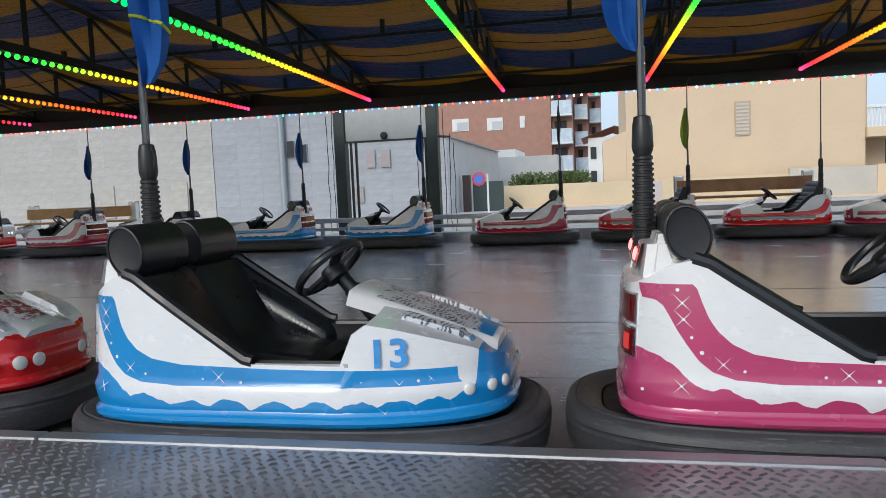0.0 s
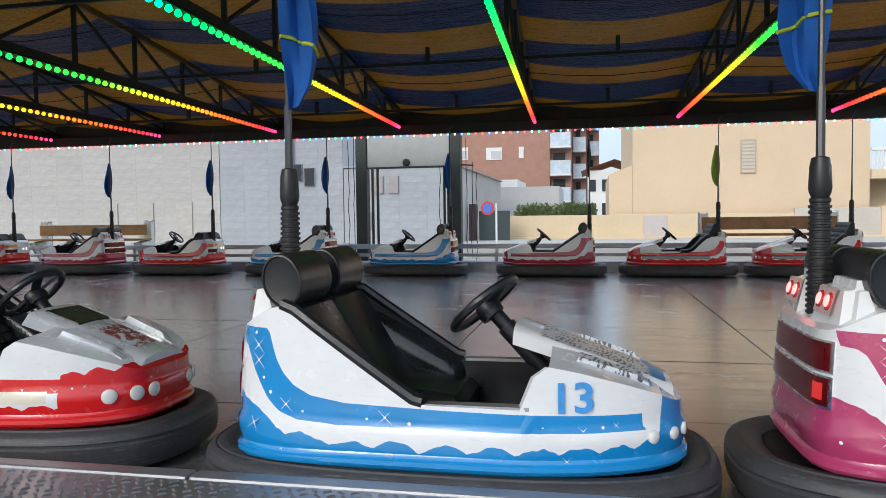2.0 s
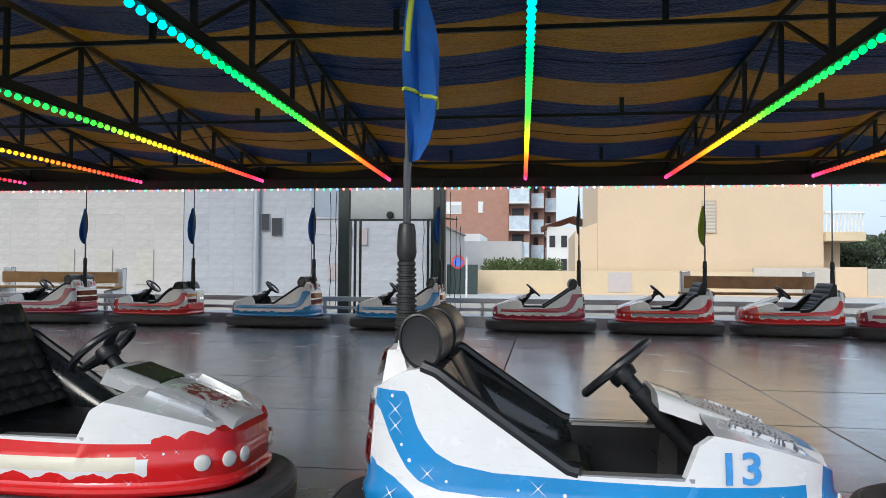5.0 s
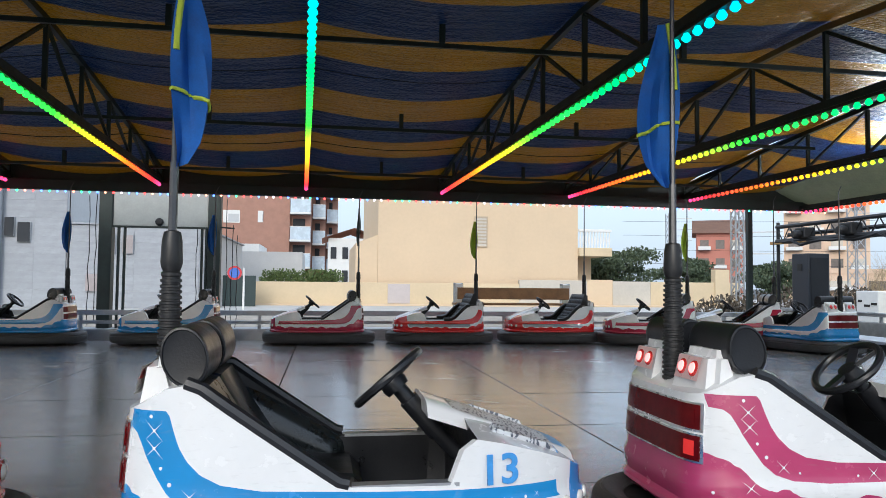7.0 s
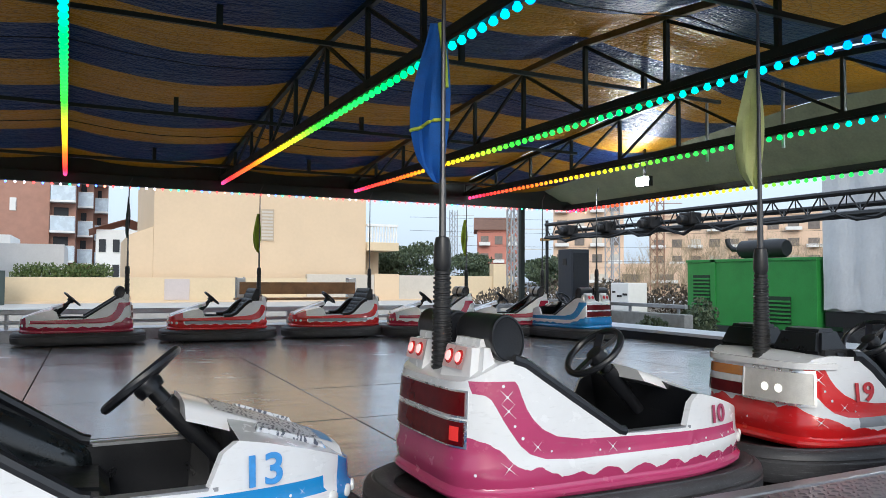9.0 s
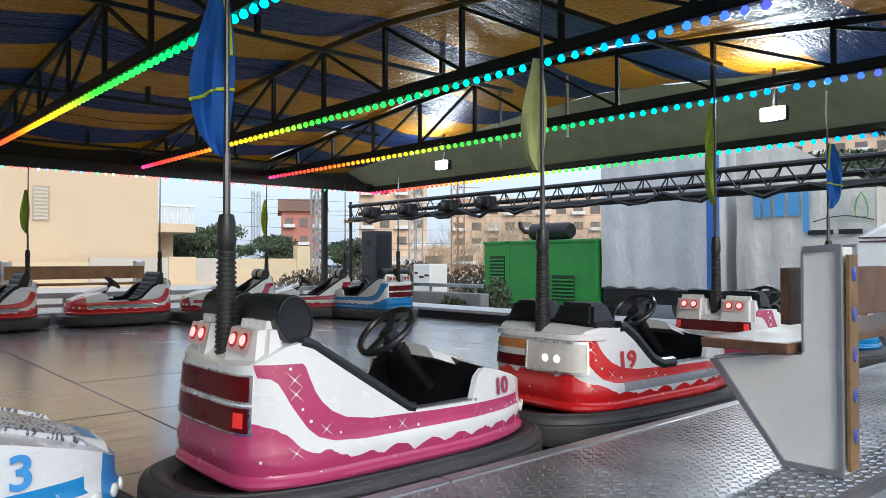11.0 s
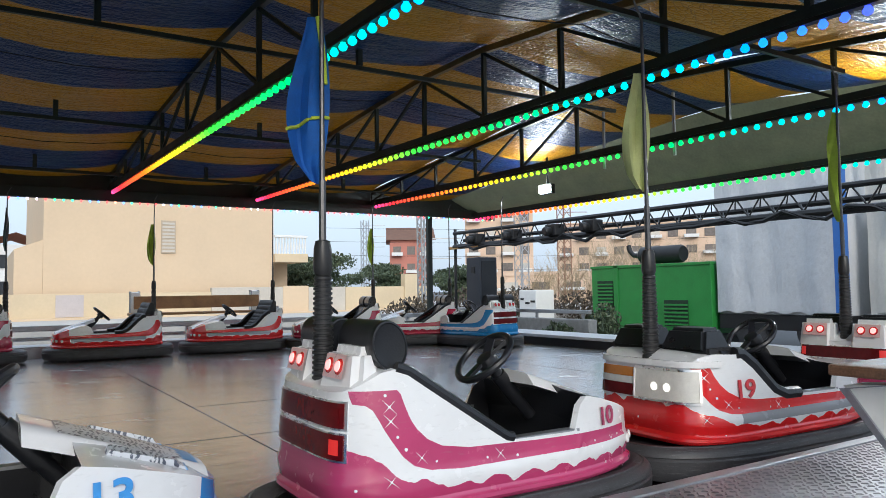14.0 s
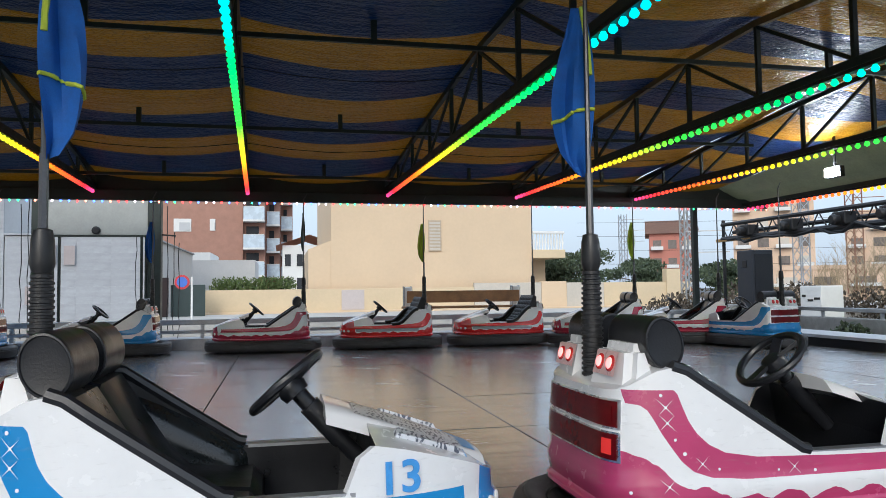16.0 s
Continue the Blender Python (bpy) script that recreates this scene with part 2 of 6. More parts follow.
PANELGLASS = plain("clear_ribbed_lamp_cover", (0.72, 0.70, 0.64), 0.1, 0, 0.15, 14, 0.05, 1.0)
WHITE = plain("white_lacquer", (0.80, 0.80, 0.80), 0.2, 0, 0.03, 9, 0.0, 0.4)
SILVER = plain("silver_lacquer", (0.62, 0.64, 0.66), 0.25, 0.2, 0.1, 7, 0.0, 0.4)
NUM_BLUE = plain("blue_stencil_paint", (0.06, 0.30, 0.70), 0.4, 0, 0.15, 40, 0.0)
NUM_PINK = plain("pink_stencil_paint", (0.38, 0.05, 0.12), 0.4, 0, 0.2, 40, 0.0)
NUM_RED = plain("red_stencil_paint", (0.55, 0.04, 0.05), 0.4, 0, 0.2, 40, 0.0)
SCREEN = plain("dark_green_screen", (0.03, 0.05, 0.035), 0.2, 0, 0.2, 20, 0.0)
STAR = plain("pale_star_paint", (0.8, 0.83, 0.88), 0.3, 0, 0.05, 30, 0.0)


def decal_paint(name, base, ink, tip=None):
    m, n, l, b = material(name)
    v = coords(m)
    w = n.new("ShaderNodeTexWave")
    w.wave_type, w.rings_direction = "RINGS", "Z"
    w.inputs["Scale"].default_value, w.inputs["Distortion"].default_value, w.inputs["Detail"].default_value = 20, 11, 4
    l.new(v, w.inputs["Vector"])
    lines = ramp(m, w.outputs["Fac"], [(0.45, 0.0), (0.55, 1.0)])
    c = mixn(m, lines, base, ink)
    c = mixn(m, ramp(m, noisen(m, v, 30, 3), [(0.48, 0.0), (0.54, 1.0)]), c, (0.60, 0.62, 0.65))
    if tip:
        x, y, z = axes(m, v)
        front = ramp(m, mathn(m, "ADD", x, mathn(m, "MULTIPLY", noisen(m, v, 7, 2), 0.12)), [(0.735, 0.0), (0.745, 1.0)])
        c = mixn(m, front, c, tip)
    l.new(c, b.inputs["Base Color"])
    b.inputs["Roughness"].default_value = 0.3
    return m


HOOD_ART = decal_paint("hood_graphics", (0.55, 0.56, 0.58), (0.08, 0.09, 0.12), BLUE)
HOOD_RED = decal_paint("hood_graphics_red", (0.4, 0.05, 0.05), (0.08, 0.02, 0.03))


def steel_floor():
    m, n, l, b = material("worn_steel_plate")
    v = coords(m)
    info = n.new("ShaderNodeObjectInfo")
    wear = noisen(m, v, 1.3, 6, 0.65)
    streak = noisen(m, scaled(m, v, (0.6, 6, 1)), 3, 5, 0.7)
    c = mixn(m, ramp(m, wear, [(0.35, 0.0), (0.7, 1.0)]), (0.36, 0.365, 0.38), (0.56, 0.55, 0.545))
    fine = noisen(m, scaled(m, v, (1, 5, 1)), 38, 5, 0.8)
    c = mixn(m, mathn(m, "MULTIPLY", ramp(m, fine, [(0.5, 0.0), (0.7, 1.0)]), 0.35), c, (0.22, 0.21, 0.20))
    c = mixn(m, mathn(m, "MULTIPLY", ramp(m, streak, [(0.5, 0.0), (0.75, 1.0)]), 0.4), c, (0.19, 0.18, 0.17))
    c = mixn(m, mathn(m, "MULTIPLY", info.outputs["Random"], 0.35), c, (0.36, 0.31, 0.28))
    l.new(c, b.inputs["Base Color"])
    l.new(ramp(m, mathn(m, "ADD", mathn(m, "MULTIPLY", wear, 0.5), mathn(m, "MULTIPLY", streak, 0.5)), [(0.3, 0.13), (0.7, 0.32)]), b.inputs["Roughness"])
    b.inputs["Metallic"].default_value = 0.72
    bump(m, b, noisen(m, v, 2.2, 3), 0.12, 0.01)
    return m


STEEL_FLOOR = steel_floor()
TREAD = plain("aluminium_tread_plate", (0.40, 0.40, 0.42), 0.40, 0.9, 0.35, 3, 0.05)
EDGE = plain("brushed_aluminium_edge", (0.36, 0.37, 0.39), 0.45, 0.8, 0.2, 6, 0.03)
GALV = plain("galvanised_steel", (0.42, 0.43, 0.44), 0.42, 0.7, 0.25, 4, 0.04)
DARKSTEEL = plain("dark_green_painted_steel", (0.022, 0.032, 0.028), 0.5, 0.2, 0.4, 5, 0.05)
RUSTYCHORD = plain("rusty_ochre_painted_steel", (0.16, 0.10, 0.035), 0.6, 0.1, 0.4, 5, 0.06)
BLACKSTEEL = plain("black_painted_steel", (0.015, 0.015, 0.016), 0.5, 0.2, 0.3, 5, 0.04)
# near-black: the shade below the deck and step is put into the colour
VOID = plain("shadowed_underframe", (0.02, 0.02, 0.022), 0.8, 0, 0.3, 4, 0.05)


def tarpaulin():
    m, n, l, b = material("blue_ochre_striped_tarpaulin")
    v = coords(m)
    x, y, z = axes(m, v)
    wob = mathn(m, "MULTIPLY", mathn(m, "SUBTRACT", noisen(m, v, 1.2, 2), 0.5), 0.10)
    ph = mathn(m, "FRACT", mathn(m, "DIVIDE", mathn(m, "ADD", mathn(m, "ADD", y, wob), 40 * 1.76 - 7.55), 1.76))
    yel = mathn(m, "LESS_THAN", ph, 0.52)
    dirt = noisen(m, v, 2.3, 6, 0.7)
    blue = mixn(m, ramp(m, dirt, [(0.3, 0.0), (0.75, 1.0)]), (0.0008, 0.012, 0.058), (0.003, 0.030, 0.11))
    ochre = mixn(m, ramp(m, dirt, [(0.3, 0.0), (0.75, 1.0)]), (0.46, 0.208, 0.003), (0.32, 0.138, 0.003))
    c = mixn(m, yel, blue, ochre)
    vor = n.new("ShaderNodeTexVoronoi")
    vor.feature = "DISTANCE_TO_EDGE"
    vor.inputs["Scale"].default_value = 13
    l.new(scaled(m, v, (1, 1.6, 1)), vor.inputs["Vector"])
    net = mathn(m, "LESS_THAN", vor.outputs["Distance"], 0.05)
    c = mixn(m, mathn(m, "MULTIPLY", net, 0.38), c, (0.02, 0.018, 0.012))
    l.new(c, b.inputs["Base Color"])
    b.inputs["Roughness"].default_value = 0.42
    b.inputs["Specular IOR Level"].default_value = 0.34
    folds = noisen(m, scaled(m, v, (0.7, 3.0, 1)), 2.4, 3)
    quilt = mathn(m, "ADD", folds, mathn(m, "MULTIPLY", ramp(m, vor.outputs["Distance"], [(0.0, 0.0), (0.25, 1.0)]), 0.10))
    bump(m, b, quilt, 0.6, 0.08)
    tr = n.new("ShaderNodeBsdfTranslucent")
    l.new(c, tr.inputs["Color"])
    mx = n.new("ShaderNodeMixShader")
    mx.inputs[0].default_value = 0.07
    l.new(b.outputs[0], mx.inputs[1])
    l.new(tr.outputs[0], mx.inputs[2])
    l.new(mx.outputs[0], n["Material Output"].inputs[0])
    return m


TARP = tarpaulin()
HIPTARP = plain("grey_green_tarpaulin", (0.165, 0.168, 0.095), 0.5, 0, 0.45, 2, 0.1)
thin = HIPTARP.node_tree.nodes.new("ShaderNodeBsdfTranslucent")
thin.inputs["Color"].default_value = (0.165, 0.168, 0.095, 1)
blend = HIPTARP.node_tree.nodes.new("ShaderNodeMixShader")
blend.inputs[0].default_value = 0.25
HIPTARP.node_tree.links.new(HIPTARP.node_tree.nodes["Principled BSDF"].outputs[0], blend.inputs[1])
HIPTARP.node_tree.links.new(thin.outputs[0], blend.inputs[2])
HIPTARP.node_tree.links.new(blend.outputs[0], HIPTARP.node_tree.nodes["Material Output"].inputs[0])
WOOD = plain("brown_varnished_plank", (0.13, 0.066, 0.036), 0.45, 0, 0.7, 7, 0.12)
OCHREWOOD = plain("ochre_plank", (0.34, 0.19, 0.06), 0.5, 0, 0.3, 5, 0.08)
PANELWHITE = plain("off_white_panel", (0.76, 0.76, 0.72), 0.35, 0, 0.06, 3, 0.01)


def rainbow(name, strength):
    """Bulb colour runs along the string with the bulb's own place."""
    m, n, l, b = material(name)
    info = n.new("ShaderNodeObjectInfo")
    x, y, z = axes(m, info.outputs["Location"])
    f = mathn(m, "DIVIDE", mathn(m, "SUBTRACT", y, 3.0), 10.3)
    c = ramp(m, f, [(0.0, (0.06, 0.06, 1.0)), (0.10, (0.0, 0.25, 1.0)), (0.20, (0.0, 0.60, 0.60)), (0.30, (0.01, 0.75, 0.12)), (0.50, (0.05, 0.80, 0.03)), (0.64, (0.75, 0.55, 0.01)), (0.78, (1.0, 0.12, 0.01)), (0.93, (1.0, 0.02, 0.03)), (1.0, (1.0, 0.06, 0.25))])
    l.new(c, b.inputs["Emission Color"])
    l.new(c, b.inputs["Base Color"])
    b.inputs["Emission Strength"].default_value = strength
    b.inputs["Roughness"].default_value = 0.15
    return m


def fairy(name, strength):
    m, n, l, b = material(name)
    g = n.new("ShaderNodeNewGeometry")
    c = ramp(m, g.outputs["Random Per Island"], [(0.0, (1.0, 0.05, 0.05)), (0.40, (1.0, 0.25, 0.15)), (0.55, (0.9, 0.75, 0.9)), (0.65, (0.08, 0.2, 1.0)), (0.85, (0.05, 0.8, 0.25))], "CONSTANT")
    l.new(c, b.inputs["Emission Color"])
    l.new(c, b.inputs["Base Color"])
    b.inputs["Emission Strength"].default_value = strength
    return m


BULB = rainbow("lit_colour_bulb", 1.8)
FAIRY = fairy("lit_fairy_bulb", 4.0)
FLOOD = glow("lit_flood_lamp", (0.93, 0.97, 1.0), 310)
CAPBULB = plain("milky_bulb_cover", (0.75, 0.75, 0.73), 0.25, 0, 0.08, 20, 0.0)


# ---- ride structure ----
X0, X1, Y0, Y1 = -15.0, 7.18, 3.09, 13.95
KERB = 0.18

ground = tagged(link("ground", box((-220, -160, -0.75), (260, 300, -0.5)), plain("grey_asphalt", (0.06, 0.06, 0.062), 0.85, 0, 0.25, 1.2, 0.1)), "grey asphalt ground round the ride", "ground", kind="structure")

floor = thing("floor", "worn dark steel plate floor of the bumper car ride", "floor", kind="structure")
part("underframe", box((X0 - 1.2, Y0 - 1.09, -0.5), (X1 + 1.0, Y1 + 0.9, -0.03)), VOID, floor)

kerb_far = thing("trim", "aluminium kerb along the far edge of the ride floor", "kerb", kind="structure")
part("kerb_bar", box((X0, Y1, -0.03), (X1, Y1 + 0.12, KERB), 0.012), EDGE, kerb_far)
kerb_right = thing("trim", "white edged kerb along the end of the ride floor", "kerb", kind="structure")
bm = box((X1, Y0 + 1.0, -0.03), (X1 + 0.10, Y1, KERB - 0.05), 0.01)
part("kerb_side", bm, BLACKSTEEL, kerb_right)
part("kerb_top", box((X1 - 0.03, Y0 + 1.0, KERB - 0.05), (X1 + 0.75, Y1 + 0.12, KERB), 0.008), plain("pale_tread_edge", (0.55, 0.56, 0.58), 0.4, 0.3, 0.15, 3, 0.03), kerb_right)

walkway = thing("pavement", "aluminium tread plate walkway beside the bumper cars", "walkway", kind="structure")
part("deck", box((X0, 1.99, KERB - 0.05), (X1 + 0.9, Y0 - 0.075, KERB), 0.006), TREAD, walkway)
for k in range(9):
    xa = X0 + k * 2.6
    part("edge_strip", box((xa + 0.004, Y0 - 0.07, -0.03), (min(xa + 2.596, X1 + 0.9), Y0, KERB + 0.006), 0.01), EDGE, walkway, "brushed aluminium edge strip")
verts, faces = [], []
nx, ny, sx, sy = 400, 32, 0.042, 0.033
for i in range(nx):
    for j in range(ny):
        cx, cy = -7.0 + i * sx + (sx / 2 if j % 2 else 0), 2.03 + j * sy
        if cy > Y0 - 0.09:
            continue
        a = 0.7 if (i + j) % 2 else -0.7
        ca, sa = math.cos(a), math.sin(a)
        o = len(verts)
        for px, py, pz in ((-0.0145, -0.0055, 0), (0.0145, -0.0055, 0), (0.0145, 0.0055, 0), (-0.0145, 0.0055, 0), (-0.009, 0, 0.0048), (0.009, 0, 0.0048)):
            verts.append((cx + ca * px - sa * py, cy + sa * px + ca * py, KERB + pz))
        faces += [(o, o + 1, o + 5, o + 4), (o + 2, o + 3, o + 4, o + 5), (o + 1, o + 2, o + 5), (o + 3, o, o + 4)]
me = bpy.data.meshes.new("tread_lugs")
me.from_pydata(verts, [], faces)
me.materials.append(TREAD)
lugs = new("tread_lugs", me)
lugs.parent = walkway
lugs["kind"] = "stuff"
part("rim", box((X0, 1.93, KERB - 0.14), (X1 + 0.9, 1.986, KERB + 0.004), 0.008), EDGE, walkway, "aluminium outer rim of the walkway")
bm = bmesh.new()
for k in range(150):
    lathe(bm, [(0.026, 0), (0.026, 0.01), (0.018, 0.022), (0.006, 0.026)], 10, Matrix.Translation((0.6 + k * 0.062, 1.93, KERB - 0.055)) @ Matrix.Rotation(radians(90), 4, "X"))
part("rim_bulbs", bm, CAPBULB, walkway, "row of milky bulb covers", True)["kind"] = "stuff"
bm = bmesh.new()
for k in range(12):
    quad_box(bm, (2.3 + k * 0.9, 1.88, -0.5), (2.36 + k * 0.9, 1.94, KERB - 0.14))
part("underframe_posts", bm, GALV, walkway)

entry_step = thing("entry_step", "lower aluminium tread plate step beside the walkway", "step", kind="structure")
part("tread", box((2.75, 1.15, -0.17), (5.2, 1.82, -0.13), 0.006), TREAD, entry_step)
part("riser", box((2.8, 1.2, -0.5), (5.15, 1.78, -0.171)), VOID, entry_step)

# guard rail behind the far cars
rail = thing("guard_rail", "galvanised guard rail behind the parked cars", "rail", kind="structure")
part("upper_rail", box((X0, 14.30, 0.40), (7.9, 14.36, 0.49), 0.015), GALV, rail)
part("lower_rail", box((X0, 14.30, 0.25), (7.9, 14.35, 0.31), 0.012), GALV, rail)
for k in range(16):
    part("post", box((X0 + 0.5 + k * 1.5, 14.37, -0.45), (X0 + 0.56 + k * 1.5, 14.43, 0.46)), GALV, rail)
far_walk = tagged(link("pavement", box((X0, Y1 + 0.13, -0.05), (X1 + 0.75, 15.9, 0.1), 0.01), plain("dull_deck", (0.30, 0.31, 0.32), 0.5, 0.4, 0.2, 3, 0.05)), "dull metal walkway behind the far cars", "walkway", kind="structure")

# ---- roof ----
TX = [-15.42, -13.13, -10.84, -8.55, -6.26, -3.98, -1.66, 0.62, 2.89, 5.17, 7.48]
SKEW = 0.027


def skew(x, y):
    return x + SKEW * (13.1 - y)


RIDGE_Y, RIDGE_Z, EAVE_Y, EAVE_Z, NEAR_Y, NEAR_Z = 7.2, 3.36, 13.5, 2.80, 1.6, 2.82


def roof_z(y):
    if y > RIDGE_Y:
        t = (y - RIDGE_Y) / (EAVE_Y - RIDGE_Y)
        return RIDGE_Z + (EAVE_Z - RIDGE_Z) * t ** 1.25
    t = (RIDGE_Y - y) / (RIDGE_Y - NEAR_Y)
    return RIDGE_Z + (NEAR_Z - RIDGE_Z) * t ** 1.25


ceiling = thing("ceiling", "blue and ochre striped tarpaulin roof sagging between trusses", "roof", kind="structure")
bm = bmesh.new()
rows = []
xs = []
for a, b in zip(TX[:-2], TX[1:-1]):
    xs += [(a + (b - a) * k / 10, k / 10) for k in range(10)]
xs.append((TX[-2], 0.0))
rng = random.Random(4)
sagby = {}
for j in range(61):
    y = NEAR_Y + (EAVE_Y - NEAR_Y) * j / 60
    row = []
    for i, (x, u) in enumerate(xs):
        bay = i // 10
        s = sagby.setdefault(bay, rng.uniform(0.10, 0.17))
        sag = s * 4 * u * (1 - u) + 0.02 * math.sin(y * 3.6 + bay)
        row.append((skew(x, y), y, roof_z(y) + 0.06 - sag + 0.015 * noise.noise((x * 0.9, y * 1.4, 0))))
    rows.append(row)
sheet(bm, rows)
part("tarpaulin", bm, TARP, ceiling, "", True)
END_X = 7.02
bm = bmesh.new()
rows = []
for j in range(61):
    y = NEAR_Y + (EAVE_Y - NEAR_Y) * j / 60
    rows.append([(skew(TX[-2] + (END_X - TX[-2]) * u, y), y, roof_z(y) + 0.06 - 0.10 * 4 * u * (1 - u) - 0.06 * u + 0.015 * noise.noise((u * 3, y * 1.4, 3))) for u in [k / 8 for k in range(9)]])
sheet(bm, rows)
part("end_bay_tarpaulin", bm, TARP, ceiling, "", True)
bm = bmesh.new()
rows = []
for j in range(41):
    y = NEAR_Y + (EAVE_Y - NEAR_Y) * j / 40
    rows.append([(skew(END_X + (7.78 - END_X) * u, y), y, roof_z(y) * (1 - u) + 2.53 * u - 0.04 * 4 * u * (1 - u) + 0.03 * noise.noise((u * 4, y * 1.6, 3))) for u in [k / 8 for k in range(9)]])
sheet(bm, rows)
part("end_tarpaulin", bm, HIPTARP, ceiling, "grey green end sheet", True)

def bulb_mesh():
    bm = bmesh.new()
    lathe(bm, [(0.016, 0.0), (0.020, -0.010), (0.030, -0.027), (0.028, -0.042), (0.014, -0.055), (0.002, -0.059)], 10)
    for f in bm.faces:
        f.smooth = True
    me = bpy.data.meshes.new("bulb")
    bm.to_mesh(me)
    bm.free()
    me.materials.append(BULB)
    return me


BULB_MESH = bulb_mesh()
for k, x in enumerate(TX):
    low = 0.15 if x > 7 else 0.0
    truss = thing("roof_truss", "dark green steel lattice roof truss", "truss", "roof trusses", "structure")
    bm = bmesh.new()
    bar(bm, (skew(x, 2.4), 2.4, 2.64 - low), (skew(x, 13.35), 13.35, 2.64 - low), 0.06, 0.07)
    part("bottom_chord", bm, DARKSTEEL, truss)
    ys = [2.4 + j * (13.3 - 2.4) / 10 for j in range(11)]
    if x < 7:
        bm = bmesh.new()
        for a, b in zip(ys, ys[1:]):
            bar(bm, (skew(x, a), a, roof_z(a)), (skew(x, b), b, roof_z(b)), 0.05, 0.06)
        part("top_chord", bm, RUSTYCHORD if k % 2 == 0 else DARKSTEEL, truss)
        for j, y in enumerate(ys):
            zt = roof_z(y)
            if zt - 2.68 > 0.12:
                bm = bmesh.new()
                bar(bm, (skew(x, y), y, 2.67), (skew(x, y), y, zt - 0.03), 0.04, 0.04)
                part("post", bm, DARKSTEEL, truss)
        for j in range(10):
            a, b = (ys[j], ys[j + 1]) if j < 5 else (ys[j + 1], ys[j])
            if roof_z(b) - 2.68 > 0.15:
                bm = bmesh.new()
                bar(bm, (skew(x, a), a, 2.67), (skew(x, b), b, roof_z(b) - 0.03), 0.03, 0.03)
                part("brace", bm, DARKSTEEL, truss)
    # string of bulbs under the chord
    string = thing("light_string", "string of lit rainbow bulbs under a roof truss", "light string", "light strings")
    bm = bmesh.new()
    bar(bm, (skew(x, 2.95), 2.95, 2.589 - low), (skew(x, 13.2), 13.2, 2.589 - low), 0.056, 0.028)
    part("socket_rail", bm, BLACKSTEEL, string)
    for j in range(79):
        y = 3.02 + j * 0.13
        shared("bulb", BULB_MESH, string, (skew(x, y), y, 2.577 - low))

for y in (4.5, 7.2, 9.9, 12.2):
    purlin = thing("roof_purlin", "thin dark steel purlin across the roof trusses", "purlin", "roof purlins", "structure")
    for a, b in zip(TX[:-2], TX[1:-1]):
        bm = bmesh.new()
        z = roof_z(y) - 0.10
        bar(bm, (skew(a, y), y, z - 0.16), (skew(b, y), y, z - 0.16), 0.035, 0.04)
        part("bar", bm, DARKSTEEL, purlin)
        bm = bmesh.new()
        bar(bm, (skew((a + b) / 2, y), y, z - 0.14), (skew((a + b) / 2, y), y, z + 0.04), 0.05, 0.05)
        part("strut", bm, DARKSTEEL, purlin)

for y in (5.4, 8.5, 11.2):
    bm = bmesh.new()
    pts = []
    for a, b in zip(TX[:-2], TX[1:-1]):
        pts += [(skew(a + (b - a) * k / 4, y), y, roof_z(y) - 0.06 - 0.10 * math.sin(math.pi * k / 4)) for k in range(4)]
    sweep(bm, pts, 0.006, 5)
    tagged(link("roof_wire", bm, BLACKSTEEL), "thin black wire slung under the roof", "wire", "roof wires", "structure")
for y in (6.4, 7.45):
    hang = thing("hanger_rod", "short galvanised hanger rod under the roof", "rod", "hanger rods", "structure")
    bm = bmesh.new()
    rod(bm, (skew(5.17, y) + 0.06, y, 2.44), (skew(5.17, y) + 0.06, y, 3.15), 0.018, 8)
    part("rod", bm, GALV, hang)
eave = thing("eave_beam", "dark steel eave beam with small coloured bulbs", "beam", kind="structure")
part("beam", box((TX[0], 13.38, 2.60), (8.0, 13.62, 2.93), 0.01), DARKSTEEL, eave)
part("gutter", box((TX[0], 13.30, 2.43), (8.0, 13.40, 2.60), 0.008), DARKSTEEL, eave)
bm = bmesh.new()
for k in range(196):
    lathe(bm, [(0.012, 0.016), (0.019, 0.0), (0.007, -0.018)], 6, Matrix.Translation((-15.4 + k * 0.12, 13.34, 2.41)))
part("fairy_bulbs", bm, FAIRY, eave, "small lit bulbs of mixed colours")["kind"] = "stuff"
end_eave = thing("eave_beam", "dark steel end beam of the roof", "beam", kind="structure")
bm = bmesh.new()
bar(bm, (skew(7.72, 1.6), 1.6, 2.51), (skew(7.72, 13.6), 13.6, 2.51), 0.12, 0.08)
part("beam", bm, DARKSTEEL, end_eave)
near_eave = thing("eave_beam", "dark steel eave beam over the walkway", "beam", kind="structure")
part("beam", box((TX[0], 1.5, 2.70), (8.0, 1.62, 2.90), 0.01), DARKSTEEL, near_eave)

for x, y in ((6.86, 14.02), (7.75, 1.9), (-15.3, 13.7)):
    post = thing("roof_post", "slim dark steel corner post of the ride", "post", "roof posts", "structure")
    part("shaft", box((x - 0.05, y - 0.05, -0.5), (x + 0.05, y + 0.05, 2.62), 0.008), DARKSTEEL, post)
    part("foot", box((x - 0.1, y - 0.1, 0.1), (x + 0.1, y + 0.1, 0.13)), DARKSTEEL, post)

